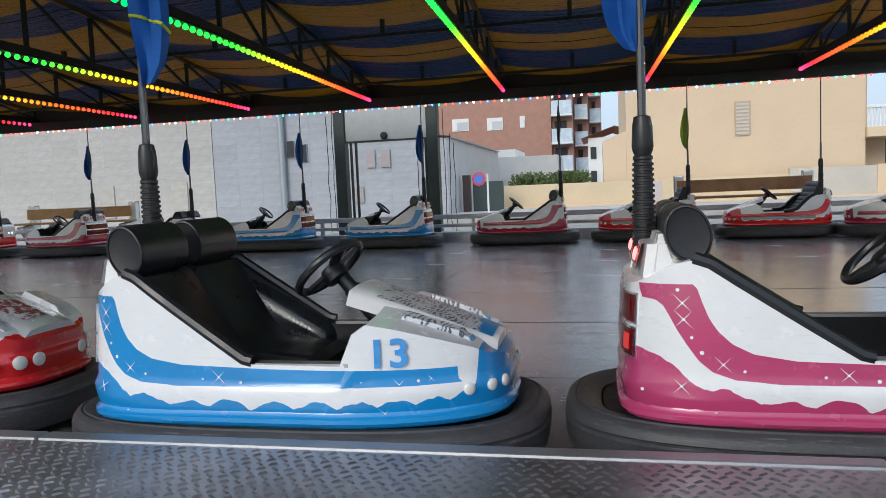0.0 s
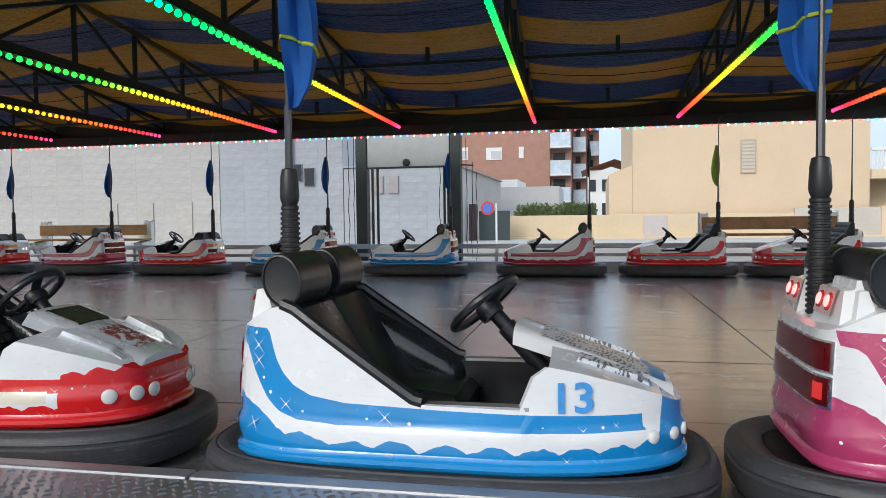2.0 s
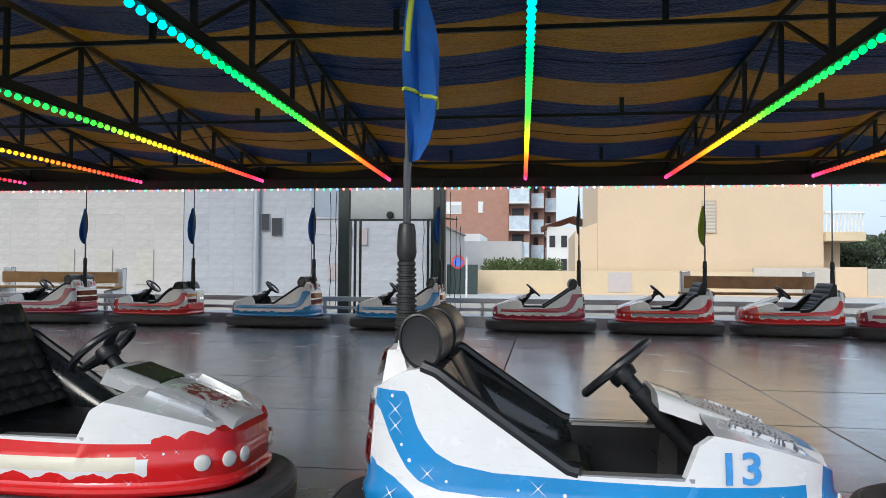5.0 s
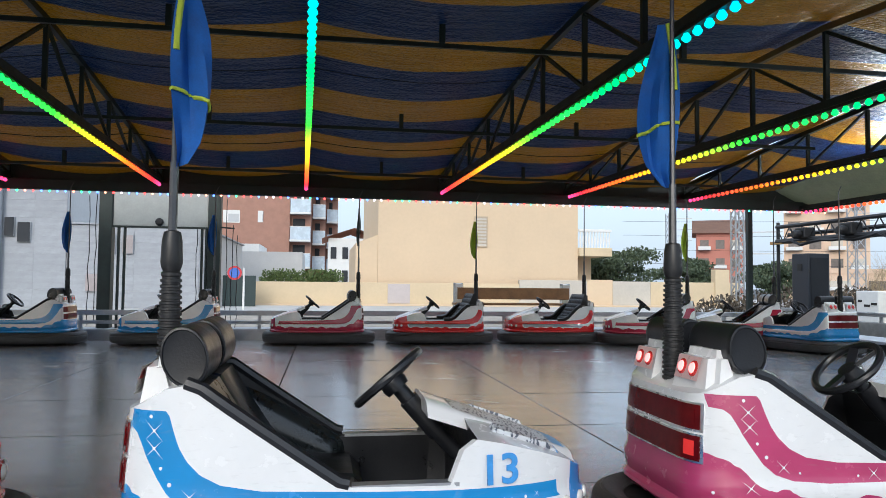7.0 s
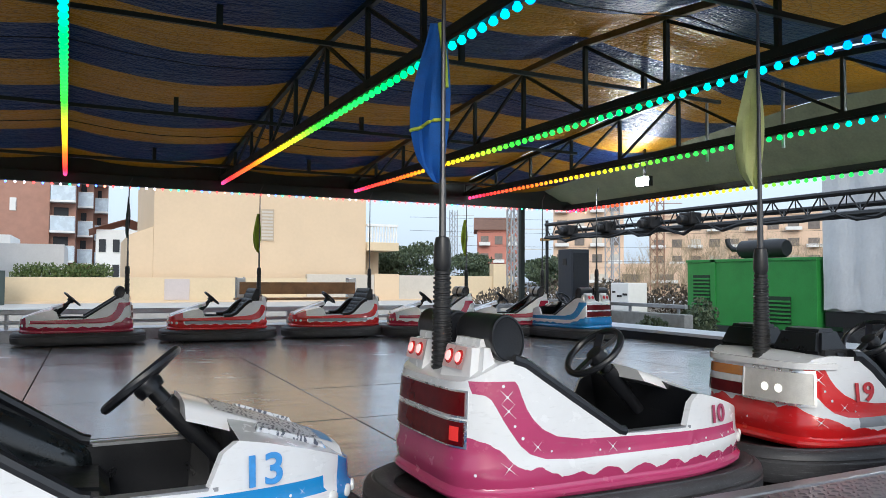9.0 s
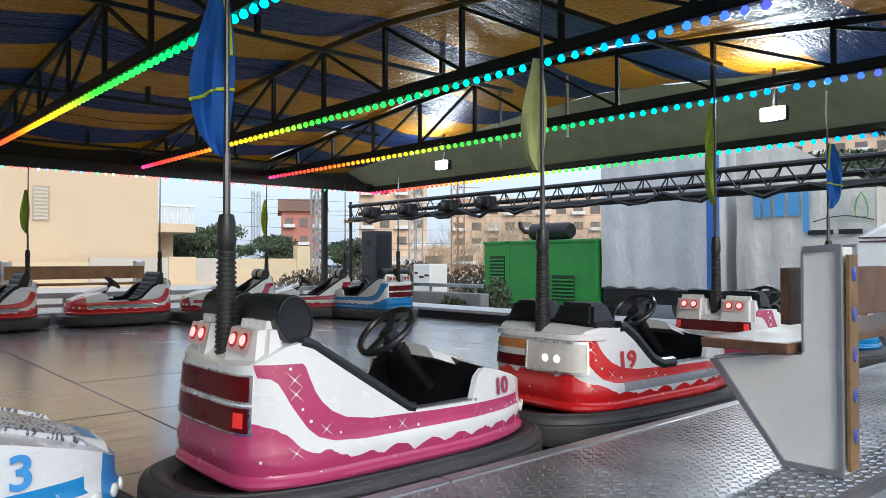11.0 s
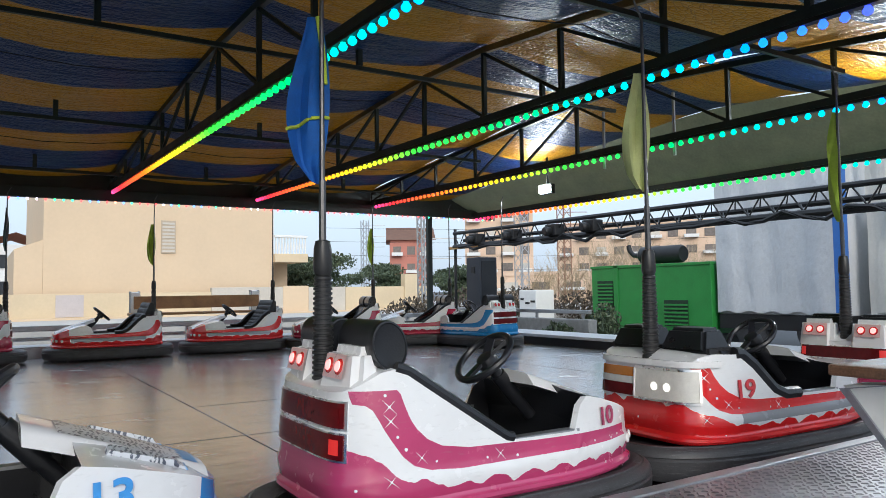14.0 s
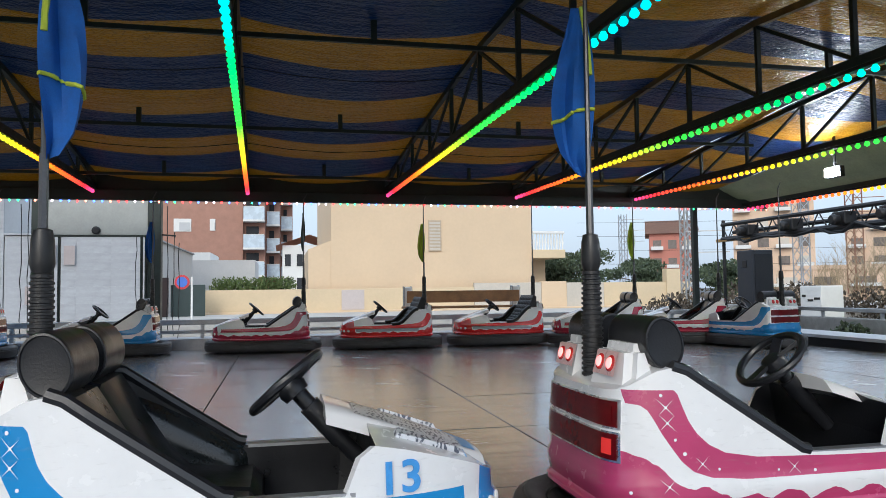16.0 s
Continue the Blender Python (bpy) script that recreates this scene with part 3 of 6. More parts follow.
for y in (10.0, 4.56):
    lamp = thing("flood_lamp", "square white flood lamp lit under the roof", "flood lamp", "flood lamps")
    part("housing", box((6.62, y - 0.14, 2.50), (6.70, y + 0.14, 2.66), 0.01), BLACKSTEEL, lamp)
    part("lit_face", box((6.575, y - 0.12, 2.515), (6.619, y + 0.12, 2.645), 0.012), FLOOD, lamp, "bright white lit face")
    bm = bmesh.new()
    bar(bm, (6.66, y, 2.65), (6.66, y, roof_z(y) + 0.01), 0.03, 0.03)
    part("bracket", bm, BLACKSTEEL, lamp)

# ---- bumper car ----
HW, XF, XR = 0.415, 0.795, -0.725


def foot(th):
    """A point of the body's footprint, th from 0 at the nose."""
    c, s = math.cos(th), math.sin(th)
    a, n = (XF, 3.8) if c > 0 else (-XR, 6.0)
    r = (abs(c) ** n + abs(s) ** n) ** (-1 / n)
    x, y = a * r * c, HW * r * s
    if x > 0.25:
        y *= 1 - 0.20 * ((x - 0.25) / (XF - 0.25)) ** 1.5
    if x < -0.5:
        y *= 1 - 0.04 * ((-0.5 - x) / 0.25)
    return x, y


def interp(x, table):
    for (a, p), (b, q) in zip(table, table[1:]):
        if x <= b:
            t = max(0, (x - a) / (b - a))
            return p + (q - p) * t
    return table[-1][1]


TOP_A = [(-0.80, 0.616), (-0.735, 0.620), (-0.70, 0.630), (-0.65, 0.657), (-0.60, 0.690), (-0.55, 0.705), (-0.50, 0.70), (-0.46, 0.672), (-0.05, 0.405), (0.29, 0.400), (0.325, 0.500), (0.36, 0.534), (0.46, 0.514), (0.60, 0.473), (0.70, 0.437), (0.76, 0.402), (0.83, 0.375)]
TOP_B = [(-0.80, 0.575), (-0.735, 0.58), (-0.70, 0.59), (-0.66, 0.625), (-0.60, 0.64), (-0.42, 0.632), (-0.34, 0.575), (-0.20, 0.44), (-0.12, 0.405), (0.29, 0.400), (0.325, 0.495), (0.36, 0.525), (0.46, 0.508), (0.60, 0.470), (0.70, 0.435), (0.76, 0.400), (0.83, 0.375)]
LEAN = [(0.19, 0.95), (0.25, 0.99), (0.30, 1.012), (0.322, 1.012), (0.336, 0.982), (0.42, 0.975), (0.60, 0.94), (0.8, 0.90)]


def wall(th, z, out=0.0):
    x, y = foot(th)
    k = interp(z, LEAN)
    d = Vector((x, y * 2.0, 0)).normalized() * out
    return Vector((x * (0.5 + 0.5 * k), y * k, z)) + d


def body_mesh(top, hood_crown=0.02):
    bm = bmesh.new()
    n, rows = 120, 14
    rings = []
    for r in range(rows + 1):
        ring = []
        for i in range(n):
            th = 2 * math.pi * (i + 0.5) / n
            h = interp(foot(th)[0], top)
            ring.append(bm.verts.new(wall(th, 0.19 + (h - 0.19) * r / rows)))
        rings.append(ring)
    for a, b in zip(rings, rings[1:]):
        for i in range(n):
            j = (i + 1) % n
            bm.faces.new((a[i], a[j], b[j], b[i]))
    # inner lip
    inner = []
    for i in range(n):
        p = rings[-1][i].co
        inner.append(bm.verts.new((p.x * 0.965, p.y * 0.94, p.z - 0.004)))
    low = [bm.verts.new((v.co.x * 0.99, v.co.y * 0.99, 0.20)) for v in inner]
    for a, b in ((rings[-1], inner), (inner, low)):
        for i in range(n):
            j = (i + 1) % n
            bm.faces.new((a[i], a[j], b[j], b[i])).material_index = 1 if b is low else 0
    # decks over the nose and the tail
    for sign in (1, -1):
        half = [i for i in range(n) if (rings[-1][i].co.x > 0.325 if sign > 0 else rings[-1][i].co.x < -0.50)]
        pos = sorted((i for i in half if rings[-1][i].co.y > 0), key=lambda i: rings[-1][i].co.x)
        grid = []
        for i in pos:
            p = rings[-1][i].co
            q = rings[-1][n - 1 - i].co
            u = (p.x - 0.33) / (XF - 0.33)
            crown = hood_crown * max(0, 1 - u) ** 0.8 if sign > 0 else 0.015 * min(1, (p.x - min(v.co.x for v in rings[-1])) / 0.08)
            row = []
            for k in range(11):
                t = k / 10
                e = abs(2 * t - 1)
                ridge = 0.012 if sign > 0 and e < 0.52 else 0.0
                row.append((p.x + (0.02 * (1 - e * e) if sign > 0 and u < 0.05 else 0), p.y + (q.y - p.y) * t, p.z + crown * (1 - e ** 2.2) + ridge * max(0, 1 - u)))
            grid.append(row)
        if sign > 0:
            first = grid[0]
            drop = [(a + 0.05, b * 0.97, 0.22) for a, b, c in first]
            before = len(bm.faces)
            sheet(bm, [drop, first])
            bm.faces.ensure_lookup_table()
            for f in bm.faces[before:]:
                f.material_index = 1
        sheet(bm, grid)
    return bm


def bumper_mesh():
    bm = bmesh.new()
    prof = [(-0.03, 0.03), (-0.03, 0.17), (0.0, 0.188), (0.030, 0.196), (0.048, 0.195), (0.052, 0.189), (0.057, 0.188), (0.061, 0.192), (0.078, 0.184), (0.090, 0.168), (0.095, 0.150), (0.090, 0.145), (0.090, 0.137), (0.096, 0.130), (0.095, 0.085), (0.088, 0.05), (0.07, 0.03)]
    n = 88
    rings = []
    for i in range(n):
        th = 2 * math.pi * (i + 0.5) / n
        c, s = math.cos(th), math.sin(th)
        p = 2 / 3.0
        x, y = 0.822 * math.copysign(abs(c) ** p, c), 0.388 * math.copysign(abs(s) ** p, s)
        nx_, ny_ = math.copysign(abs(c) ** (2 - p), c) / 0.822, math.copysign(abs(s) ** (2 - p), s) / 0.388
        d = math.hypot(nx_, ny_)
        rings.append([bm.verts.new((x + nx_ / d * o, y + ny_ / d * o, z)) for o, z in prof])
    for i in range(n):
        a, b = rings[i], rings[(i + 1) % n]
        for k in range(len(prof)):
            j = (k + 1) % len(prof)
            bm.faces.new((a[k], a[j], b[j], b[k]))
    return bm


def chassis_mesh():
    """The flat plate that closes the ring under the body."""
    bm = bmesh.new()
    n, p = 64, 2 / 3.0
    rings = []
    for z in (0.12, 0.165):
        ring = []
        for i in range(n):
            th = 2 * math.pi * (i + 0.5) / n
            c, s = math.cos(th), math.sin(th)
            ring.append(bm.verts.new((0.785 * math.copysign(abs(c) ** p, c), 0.37 * math.copysign(abs(s) ** p, s), z)))
        rings.append(ring)
    for i in range(n):
        j = (i + 1) % n
        bm.faces.new((rings[0][i], rings[0][j], rings[1][j], rings[1][i]))
    bm.faces.new(rings[1])
    bm.faces.new(rings[0][::-1])
    return bm


def wall_patch(t0, t1, z0, z1, out, n=10, thick=0.012, rows=2):
    """A raised plate that follows the body's side."""
    bm = bmesh.new()
    top = sheet(bm, [[wall(t0 + (t1 - t0) * i / n, z0 + (z1 - z0) * r / rows, out) for i in range(n + 1)] for r in range(rows + 1)])
    geom = bmesh.ops.extrude_face_region(bm, geom=bm.faces[:])
    for v in [g for g in geom["geom"] if isinstance(g, bmesh.types.BMVert)]:
        d = Vector((v.co.x, v.co.y * 2, 0)).normalized()
        v.co -= d * thick
    return bm


def theta_at(x, side):
    """The footprint angle whose x is given, on the side of sign."""
    lo, hi = 0.0, math.pi
    for _ in range(40):
        mid = (lo + hi) / 2
        if foot(mid)[0] > x:
            lo = mid
        else:
            hi = mid
    return mid if side > 0 else 2 * math.pi - mid


def theta_rear(y):
    """The footprint angle at the tail whose offset from the middle is y."""
    lo, hi = math.pi / 2 + 0.75, math.pi
    for _ in range(40):
        mid = (lo + hi) / 2
        if foot(mid)[1] > abs(y):
            lo = mid
        else:
            hi = mid
    return mid if y > 0 else 2 * math.pi - mid


def star_mesh(bm, c, out, size, long_axis):
    n = out.normalized()
    u = Vector((0, 0, 1)) - n * n.z
    u.normalize()
    w = n.cross(u)
    for k in range(4):
        a = math.pi / 4 + k * math.pi / 2
        d = u * math.cos(a) + w * math.sin(a)
        e = n.cross(d) * size * 0.042
        s = size * (1.0 if k % 2 == 0 else 0.8)
        vs = [bm.verts.new(c + n * 0.0035 + p) for p in (-e - d * size * 0.02, d * s, e - d * size * 0.02)]
        bm.faces.new(vs)
    ring = [bm.verts.new(c + n * 0.004 + (u * math.cos(t) + w * math.sin(t)) * size * 0.11) for t in [2 * math.pi * i / 8 for i in range(8)]]
    bm.faces.new(ring)


FLAG_RNG = random.Random(11)


def flag_point(u, v, z_top, z_bot, width, ph):
    """A point of a pennant tied to the pole, v from its top down, u from the hoist to the fly."""
    w = width * (0.12 + 0.92 * math.sin(math.pi * min(1.0, 0.08 + 0.80 * v ** 1.25)) ** 0.8) * (1.0 if v < 0.9 else 1.0 - 3.0 * (v - 0.9))
    side = 0.030 * math.sin(math.pi * min(1, v * 1.1))
    fold = (0.026 * math.sin(u * 8 + v * 3 + ph) + 0.012 * math.sin(u * 15 - v * 5 + ph)) * (0.25 + u) * min(1, v * 3)
    return Vector((w * u - side * (1 - u), fold - 0.014, z_top + (z_bot - z_top) * v + 0.02 * u * v))


def flag_mesh(z_top, z_bot, width, ph):
    bm = bmesh.new()
    sheet(bm, [[flag_point(k / 10, j / 18, z_top, z_bot, width, ph) for k in range(11)] for j in range(19)])
    return bm


FLAG_BLUE = plain("blue_pennant_cloth", (0.010, 0.11, 0.42), 0.75, 0, 0.25, 12, 0.06)
FLAG_DARK = plain("dark_green_pennant_cloth", (0.02, 0.05, 0.04), 0.75, 0, 0.25, 12, 0.06)
FLAG_LIME = plain("lime_pennant_cloth", (0.33, 0.46, 0.05), 0.75, 0, 0.2, 12, 0.06)
FLAG_PALE = plain("pale_yellow_pennant_cloth", (0.55, 0.60, 0.27), 0.75, 0, 0.15, 12, 0.06)
TRIM_LIME = plain("lime_hem", (0.55, 0.68, 0.06), 0.6, 0, 0.1, 20, 0.03)

_cache = {}


def cached(key, make, mats, smooth=True):
    """One mesh for all cars that share a part."""
    if key not in _cache:
        ob = link(key[0], make(), mats, smooth)
        _cache[key] = ob.data
        bpy.data.objects.remove(ob)
    return _cache[key]


def put(name, key, make, mat, parent, label="", smooth=True):
    ob = new(name, cached((name,) + key, make, mat, smooth))
    ob.parent = parent
    if label:
        ob["label"] = label
    return ob


def drum(y0, y1, x, z, r, oval=1.0, tilt=0.0):
    bm = bmesh.new()
    w = y1 - y0
    prof = [(r * 0.55, 0.004), (r * 0.86, 0.0), (r * 0.90, -0.005), (r * 0.97, -0.004), (r, 0.006), (r * 0.985, 0.02), (r, 0.06), (r * 0.99, w * 0.5), (r, w - 0.06), (r * 0.985, w - 0.02), (r, w - 0.006), (r * 0.97, w + 0.004), (r * 0.90, w + 0.005), (r * 0.86, w), (r * 0.55, w - 0.004)]
    lathe(bm, prof, 28, Matrix.Translation((x, y0, z)) @ Matrix.Rotation(radians(tilt), 4, "Y") @ Matrix.Diagonal((1, 1, oval, 1)) @ Matrix.Rotation(radians(-90), 4, "X"))
    return bm


def seat_mesh(kind):
    bm = bmesh.new()
    if kind == "drum":
        prof = [(-0.50, 0.70), (-0.46, 0.69), (-0.38, 0.56), (-0.29, 0.43), (-0.22, 0.36), (-0.10, 0.345), (0.0, 0.335), (0.035, 0.30), (0.04, 0.21)]
    else:
        prof = [(-0.52, 0.66), (-0.47, 0.655), (-0.40, 0.56), (-0.33, 0.44), (-0.25, 0.37), (-0.10, 0.365), (0.0, 0.345), (0.035, 0.30), (0.04, 0.21)]
    ys = [-0.365, -0.355, -0.33, -0.2, -0.025, 0.0, 0.025, 0.2, 0.33, 0.355, 0.365]
    rows = []
    for x, z in prof:
        row = []
        for y in ys:
            d = -0.022 if abs(y) < 0.01 else (-0.03 if abs(y) > 0.36 else (-0.008 if abs(y) > 0.35 else 0.0))
            row.append((x, y, z + d))
        rows.append(row)
    sheet(bm, rows)
    return bm


def slab_mesh(lo, hi):
    bm = bmesh.new()
    quad_box(bm, lo, hi)
    return bm


def side_panel_mesh(s):
    """The stuffed wedge between the rail and the seat."""
    bm = bmesh.new()
    rows = []
    for i in range(17):
        u = i / 16
        x = -0.47 + 0.455 * u
        zt, zb = 0.655 - 0.27 * u, 0.215
        row = []
        for k in range(11):
            v = k / 10
            puff = math.sin(math.pi * min(1, v * 1.02)) ** 0.6 * min(1.0, (1 - u) * 7) ** 0.5 * min(1.0, u * 5 + 0.2)
            row.append((x + 0.02 * puff * u, s * (0.372 - 0.062 * puff), zt + (zb - zt) * v))
        rows.append(row)
    sheet(bm, rows)
    return bm


def wheel_mesh():
    bm = bmesh.new()
    m = Matrix.Translation((0.12, 0, 0.68)) @ Matrix.Rotation(radians(-42), 4, "Y")
    sweep(bm, [m @ Vector((0.138 * math.cos(2 * math.pi * i / 28), 0.138 * math.sin(2 * math.pi * i / 28), 0)) for i in range(28)], 0.0155, 8, True)
    for a in (0.5, -0.5, math.pi):
        bar(bm, m @ Vector((0.03 * math.cos(a), 0.03 * math.sin(a), -0.01)), m @ Vector((0.14 * math.cos(a), 0.14 * math.sin(a), 0)), 0.035, 0.014)
    lathe(bm, [(0.045, -0.055), (0.05, -0.03), (0.04, 0.0), (0.02, 0.006)], 16, m)
    return bm


def column_mesh():
    bm = bmesh.new()
    rod(bm, (0.15, 0, 0.645), (0.37, 0, 0.40), 0.028, 12)
    rod(bm, (0.19, 0, 0.60), (0.30, 0, 0.478), 0.036, 12)
    return bm


def boot_mesh():
    bm = bmesh.new()
    prof = [(0.05, 0.56), (0.05, 0.60)]
    z = 0.61
    while z < 1.02:
        r = 0.044 - 0.008 * (z - 0.61) / 0.42
        prof += [(r, z), (r, z + 0.008), (r - 0.006, z + 0.0105), (r - 0.006, z + 0.0165)]
        z += 0.019
    prof += [(0.034, 1.03), (0.034, 1.04), (0.028, 1.045), (0.034, 1.06), (0.037, 1.075), (0.034, 1.15), (0.028, 1.18), (0.014, 1.185)]
    lathe(bm, prof, 18)
    return bm


def rod_mesh():
    bm = bmesh.new()
    rod(bm, (0, 0, 1.18), (0, 0, 1.42), 0.015, 8)
    rod(bm, (0, 0, 1.42), (0, 0, 2.46), 0.011, 8, 0.008)
    rod(bm, (0, 0, 2.46), (-0.05, 0, 2.555), 0.006, 6)
    return bm


def bumper_car(name, label, paint, m, seat="drum", flag=None, flag_z=(2.08, 1.40), flag_w=0.15, flag_turn=10, trim=False, number=None, num_mat=None, num_x=0.44, num_size=0.125, lit=False, tail="double", detail=True, top="A", pole_lean=0.0, hood=None, lamps=None, wheel_yaw=0.0):
    car = thing(name, label, "bumper car", "bumper cars", m=m)
    base = put("bumper", (), bumper_mesh, RUBBER, car, "scuffed grey black rubber bumper")
    put("chassis_plate", (), chassis_mesh, VINYL_DULL, car, "black chassis plate", False)
    body = put("body", (top, paint.name), lambda: body_mesh(TOP_A if top == "A" else TOP_B), [paint, VINYL], car)
    def lip_bm():
        bm = bmesh.new()
        rings = [[wall(2 * math.pi * (i + 0.5) / 90, z, o) for i in range(91)] for z, o in ((0.255, -0.004), (0.238, 0.005), (0.228, 0.020), (0.214, 0.026), (0.203, 0.022), (0.200, -0.01))]
        sheet(bm, rings)
        return bm
    put("skirt_lip", (paint.name,), lip_bm, paint, body, "flared lower lip of the body")
    for wx, wy in ((0.5, 0.0), (-0.5, 0.27), (-0.5, -0.27)):
        wh = put("wheel", (), lambda: drum(-0.03, 0.03, 0, 0.07, 0.07), RUBBER, car, "small black rubber wheel")
        wh.location = (wx, wy, 0)
    put("cockpit_floor", (), lambda: slab_mesh((-0.48, -0.36, 0.17), (0.40, 0.36, 0.205)), VINYL, car, "black cockpit floor", False)
    put("dash_panel", (), lambda: slab_mesh((0.385, -0.335, 0.206), (0.40, 0.335, 0.455)), VINYL, car, "", False)
    for s in (-1, 1):
        put("side_lining", (s,), lambda: slab_mesh((-0.47, s * 0.368 - 0.006, 0.206), (0.36, s * 0.368 + 0.006, 0.395)), VINYL, car, "", False)
    put("seat", (seat,), lambda: seat_mesh(seat), VINYL, car, "black vinyl bench seat")
    if top == "A":
        for s in (-1, 1):
            put("side_panel", (s,), lambda: side_panel_mesh(s), VINYL_GLOSS, car, "glossy black stuffed side panel")
            def rail_bm(s=s):
                bm = bmesh.new()
                pts = []
                for x in (-0.53, -0.48, -0.4, -0.3, -0.2, -0.1, -0.06, -0.03):
                    p = wall(theta_at(x, s), interp(x, TOP_A))
                    pts.append((p.x, p.y * 0.97, p.z + 0.008))
                sweep(bm, pts, 0.021, 8)
                return bm
            put("padded_rail", (s,), rail_bm, VINYL, car, "black padded side rail")
    else:
        for s in (-1, 1):
            def curve_bm(s=s):
                bm = bmesh.new()
                pts = []
                for x in (-0.46, -0.42, -0.38, -0.34, -0.29, -0.24, -0.20, -0.16, -0.12, -0.06, -0.01):
                    p = wall(theta_at(x, s), interp(x, TOP_B))
                    pts.append((p.x, p.y * 0.955, p.z + 0.004))
                sweep(bm, pts, 0.033, 8)
                return bm
            put("padded_rail", ("B", s), curve_bm, VINYL, car, "black padded side rail")
    for s in (-1, 1):
        def sill_bm(s=s):
            bm = bmesh.new()
            quad_box(bm, (-0.02, s * 0.378 - 0.022, 0.396), (0.305, s * 0.378 + 0.022, 0.408))
            return bm
        put("sill", (s,), sill_bm, EDGE, car, "worn aluminium door sill", False)
    # headrests
    if seat == "drum":
        for y in (-0.335, 0.05):
            put("headrest", (y,), lambda: drum(y, y + 0.285, -0.520, 0.785, 0.070, 1.34, -14), VINYL, car, "black drum headrest")
    elif seat == "tuft":
        def tuft_bm():
            bm = bmesh.new()
            rows = []
            for i in range(43):
                u = i / 42
                row = []
                for k in range(65):
                    v = k / 64
                    puff = abs(math.sin(math.pi * 7 * u)) ** 0.5 * abs(math.sin(math.pi * 8 * v)) ** 0.5 * 0.022 * min(1, 12 * v, 12 * (1 - v), 10 * u, 10 * (1 - u) + 0.2)
                    row.append((-0.52 + 0.27 * u + puff * 0.8, -0.335 + 0.67 * v, 0.84 - 0.43 * u - 0.05 * math.sin(math.pi * u) + puff * 0.5))
                rows.append(row)
            vs = sheet(bm, rows)
            back = [bm.verts.new((-0.57, y, z)) for y, z in ((-0.335, 0.82), (0.335, 0.82), (0.335, 0.45), (-0.335, 0.45))]
            bm.faces.new([back[0], back[1]] + vs[0][::-1])
            bm.faces.new(back)
            bm.faces.new([back[3], back[0]] + [r[0] for r in vs])
            bm.faces.new([back[1], back[2]] + [r[-1] for r in vs][::-1])
            return bm
        put("backrest", (), tuft_bm, VINYL_DULL, car, "tufted black backrest", True)
    else:
        for y in (-0.335, 0.03):
            def cover_bm(y=y):
                bm = bmesh.new()
                a = [(-0.615, y, 0.645), (-0.615, y + 0.305, 0.645), (-0.38, y + 0.305, 0.61), (-0.38, y, 0.61)]
                b = [(-0.57, y + 0.035, 0.765), (-0.57, y + 0.27, 0.765), (-0.45, y + 0.27, 0.77), (-0.45, y + 0.035, 0.77)]
                lo, hi = [bm.verts.new(p) for p in a], [bm.verts.new(p) for p in b]
                for i in range(4):
                    j = (i + 1) % 4
                    bm.faces.new((lo[i], lo[j], hi[j], hi[i]))
                bm.faces.new(hi)
                bm.faces.new(lo[::-1])
                bmesh.ops.bevel(bm, geom=bm.edges[:], offset=0.018, segments=2, affect="EDGES")
                return bm
            put("headrest", (y, "cover"), cover_bm, VINYL, car, "black moulded headrest cover")
        def ledge_bm():
            bm = bmesh.new()
            quad_box(bm, (-0.585, -0.345, 0.62), (-0.42, 0.345, 0.668))
            return bm
        if tail != "single":
            put("rear_ledge", (), ledge_bm, RIBBED, car, "black plastic ledge", False)
    put("steering_wheel", (), wheel_mesh, VINYL, car, "black steering wheel").rotation_euler = (0, 0, radians(wheel_yaw))
    put("steering_column", (), column_mesh, VINYL, car)
    # pole
    pole = put("pole", (), rod_mesh, RODSTEEL, car, "thin steel current pole")
    pole.location = (-0.63, 0, 0)
    pole.rotation_euler = (0, pole_lean, 0)
    put("pole_boot", (), boot_mesh, RIBBED, pole, "black ribbed plastic boot")
    if flag:
        ph = FLAG_RNG.uniform(0, 6)
        cloth_ob = part("flag", flag_mesh(flag_z[0], flag_z[1], flag_w, ph), flag, pole, "", True)
        cloth_ob.rotation_euler = (0, 0, radians(flag_turn))
        if trim:
            bm = bmesh.new()
            for side in (-0.006, 0.006):
                sweep(bm, [flag_point(k / 10, 0.60 + 0.10 * (k / 10) ** 2, flag_z[0], flag_z[1], flag_w, ph) + Vector((0, side, 0)) for k in range(11)], 0.007, 6)
                sweep(bm, [flag_point(0.04, v, flag_z[0], flag_z[1], flag_w, ph) + Vector((0.012, side, 0)) for v in (0.0, 0.08, 0.16, 0.24, 0.32, 0.40)], 0.011, 6)
            hem = part("flag_hem", bm, TRIM_LIME, pole, "lime green hem")
            hem.rotation_euler = (0, 0, radians(flag_turn))
    # lamps
    if tail == "double":
        for z0 in (0.505, 0.396):
            t0, t1 = theta_rear(0.318), theta_rear(-0.318)
            put("tail_light_frame", (z0,), lambda: wall_patch(t0 - 0.015, t1 + 0.015, z0 - 0.008, z0 + 0.092, 0.006, 18, 0.03), CHROME, car, "chrome tail light frame")
            put("tail_light", (z0,), lambda: wall_patch(t0 + 0.008, t1 - 0.008, z0 - 0.001, z0 + 0.085, 0.008, 18, 0.02), LENS, car, "dark red tail light lens")
            if detail:
                put("lit_tail_cell", (z0, lit), lambda: wall_patch(t1 - 0.135, t1 - 0.045, z0 + 0.016, z0 + 0.068, 0.0095, 4, 0.004), LAMPRED if z0 < 0.45 and lit else LENS, car)
    elif tail == "single":
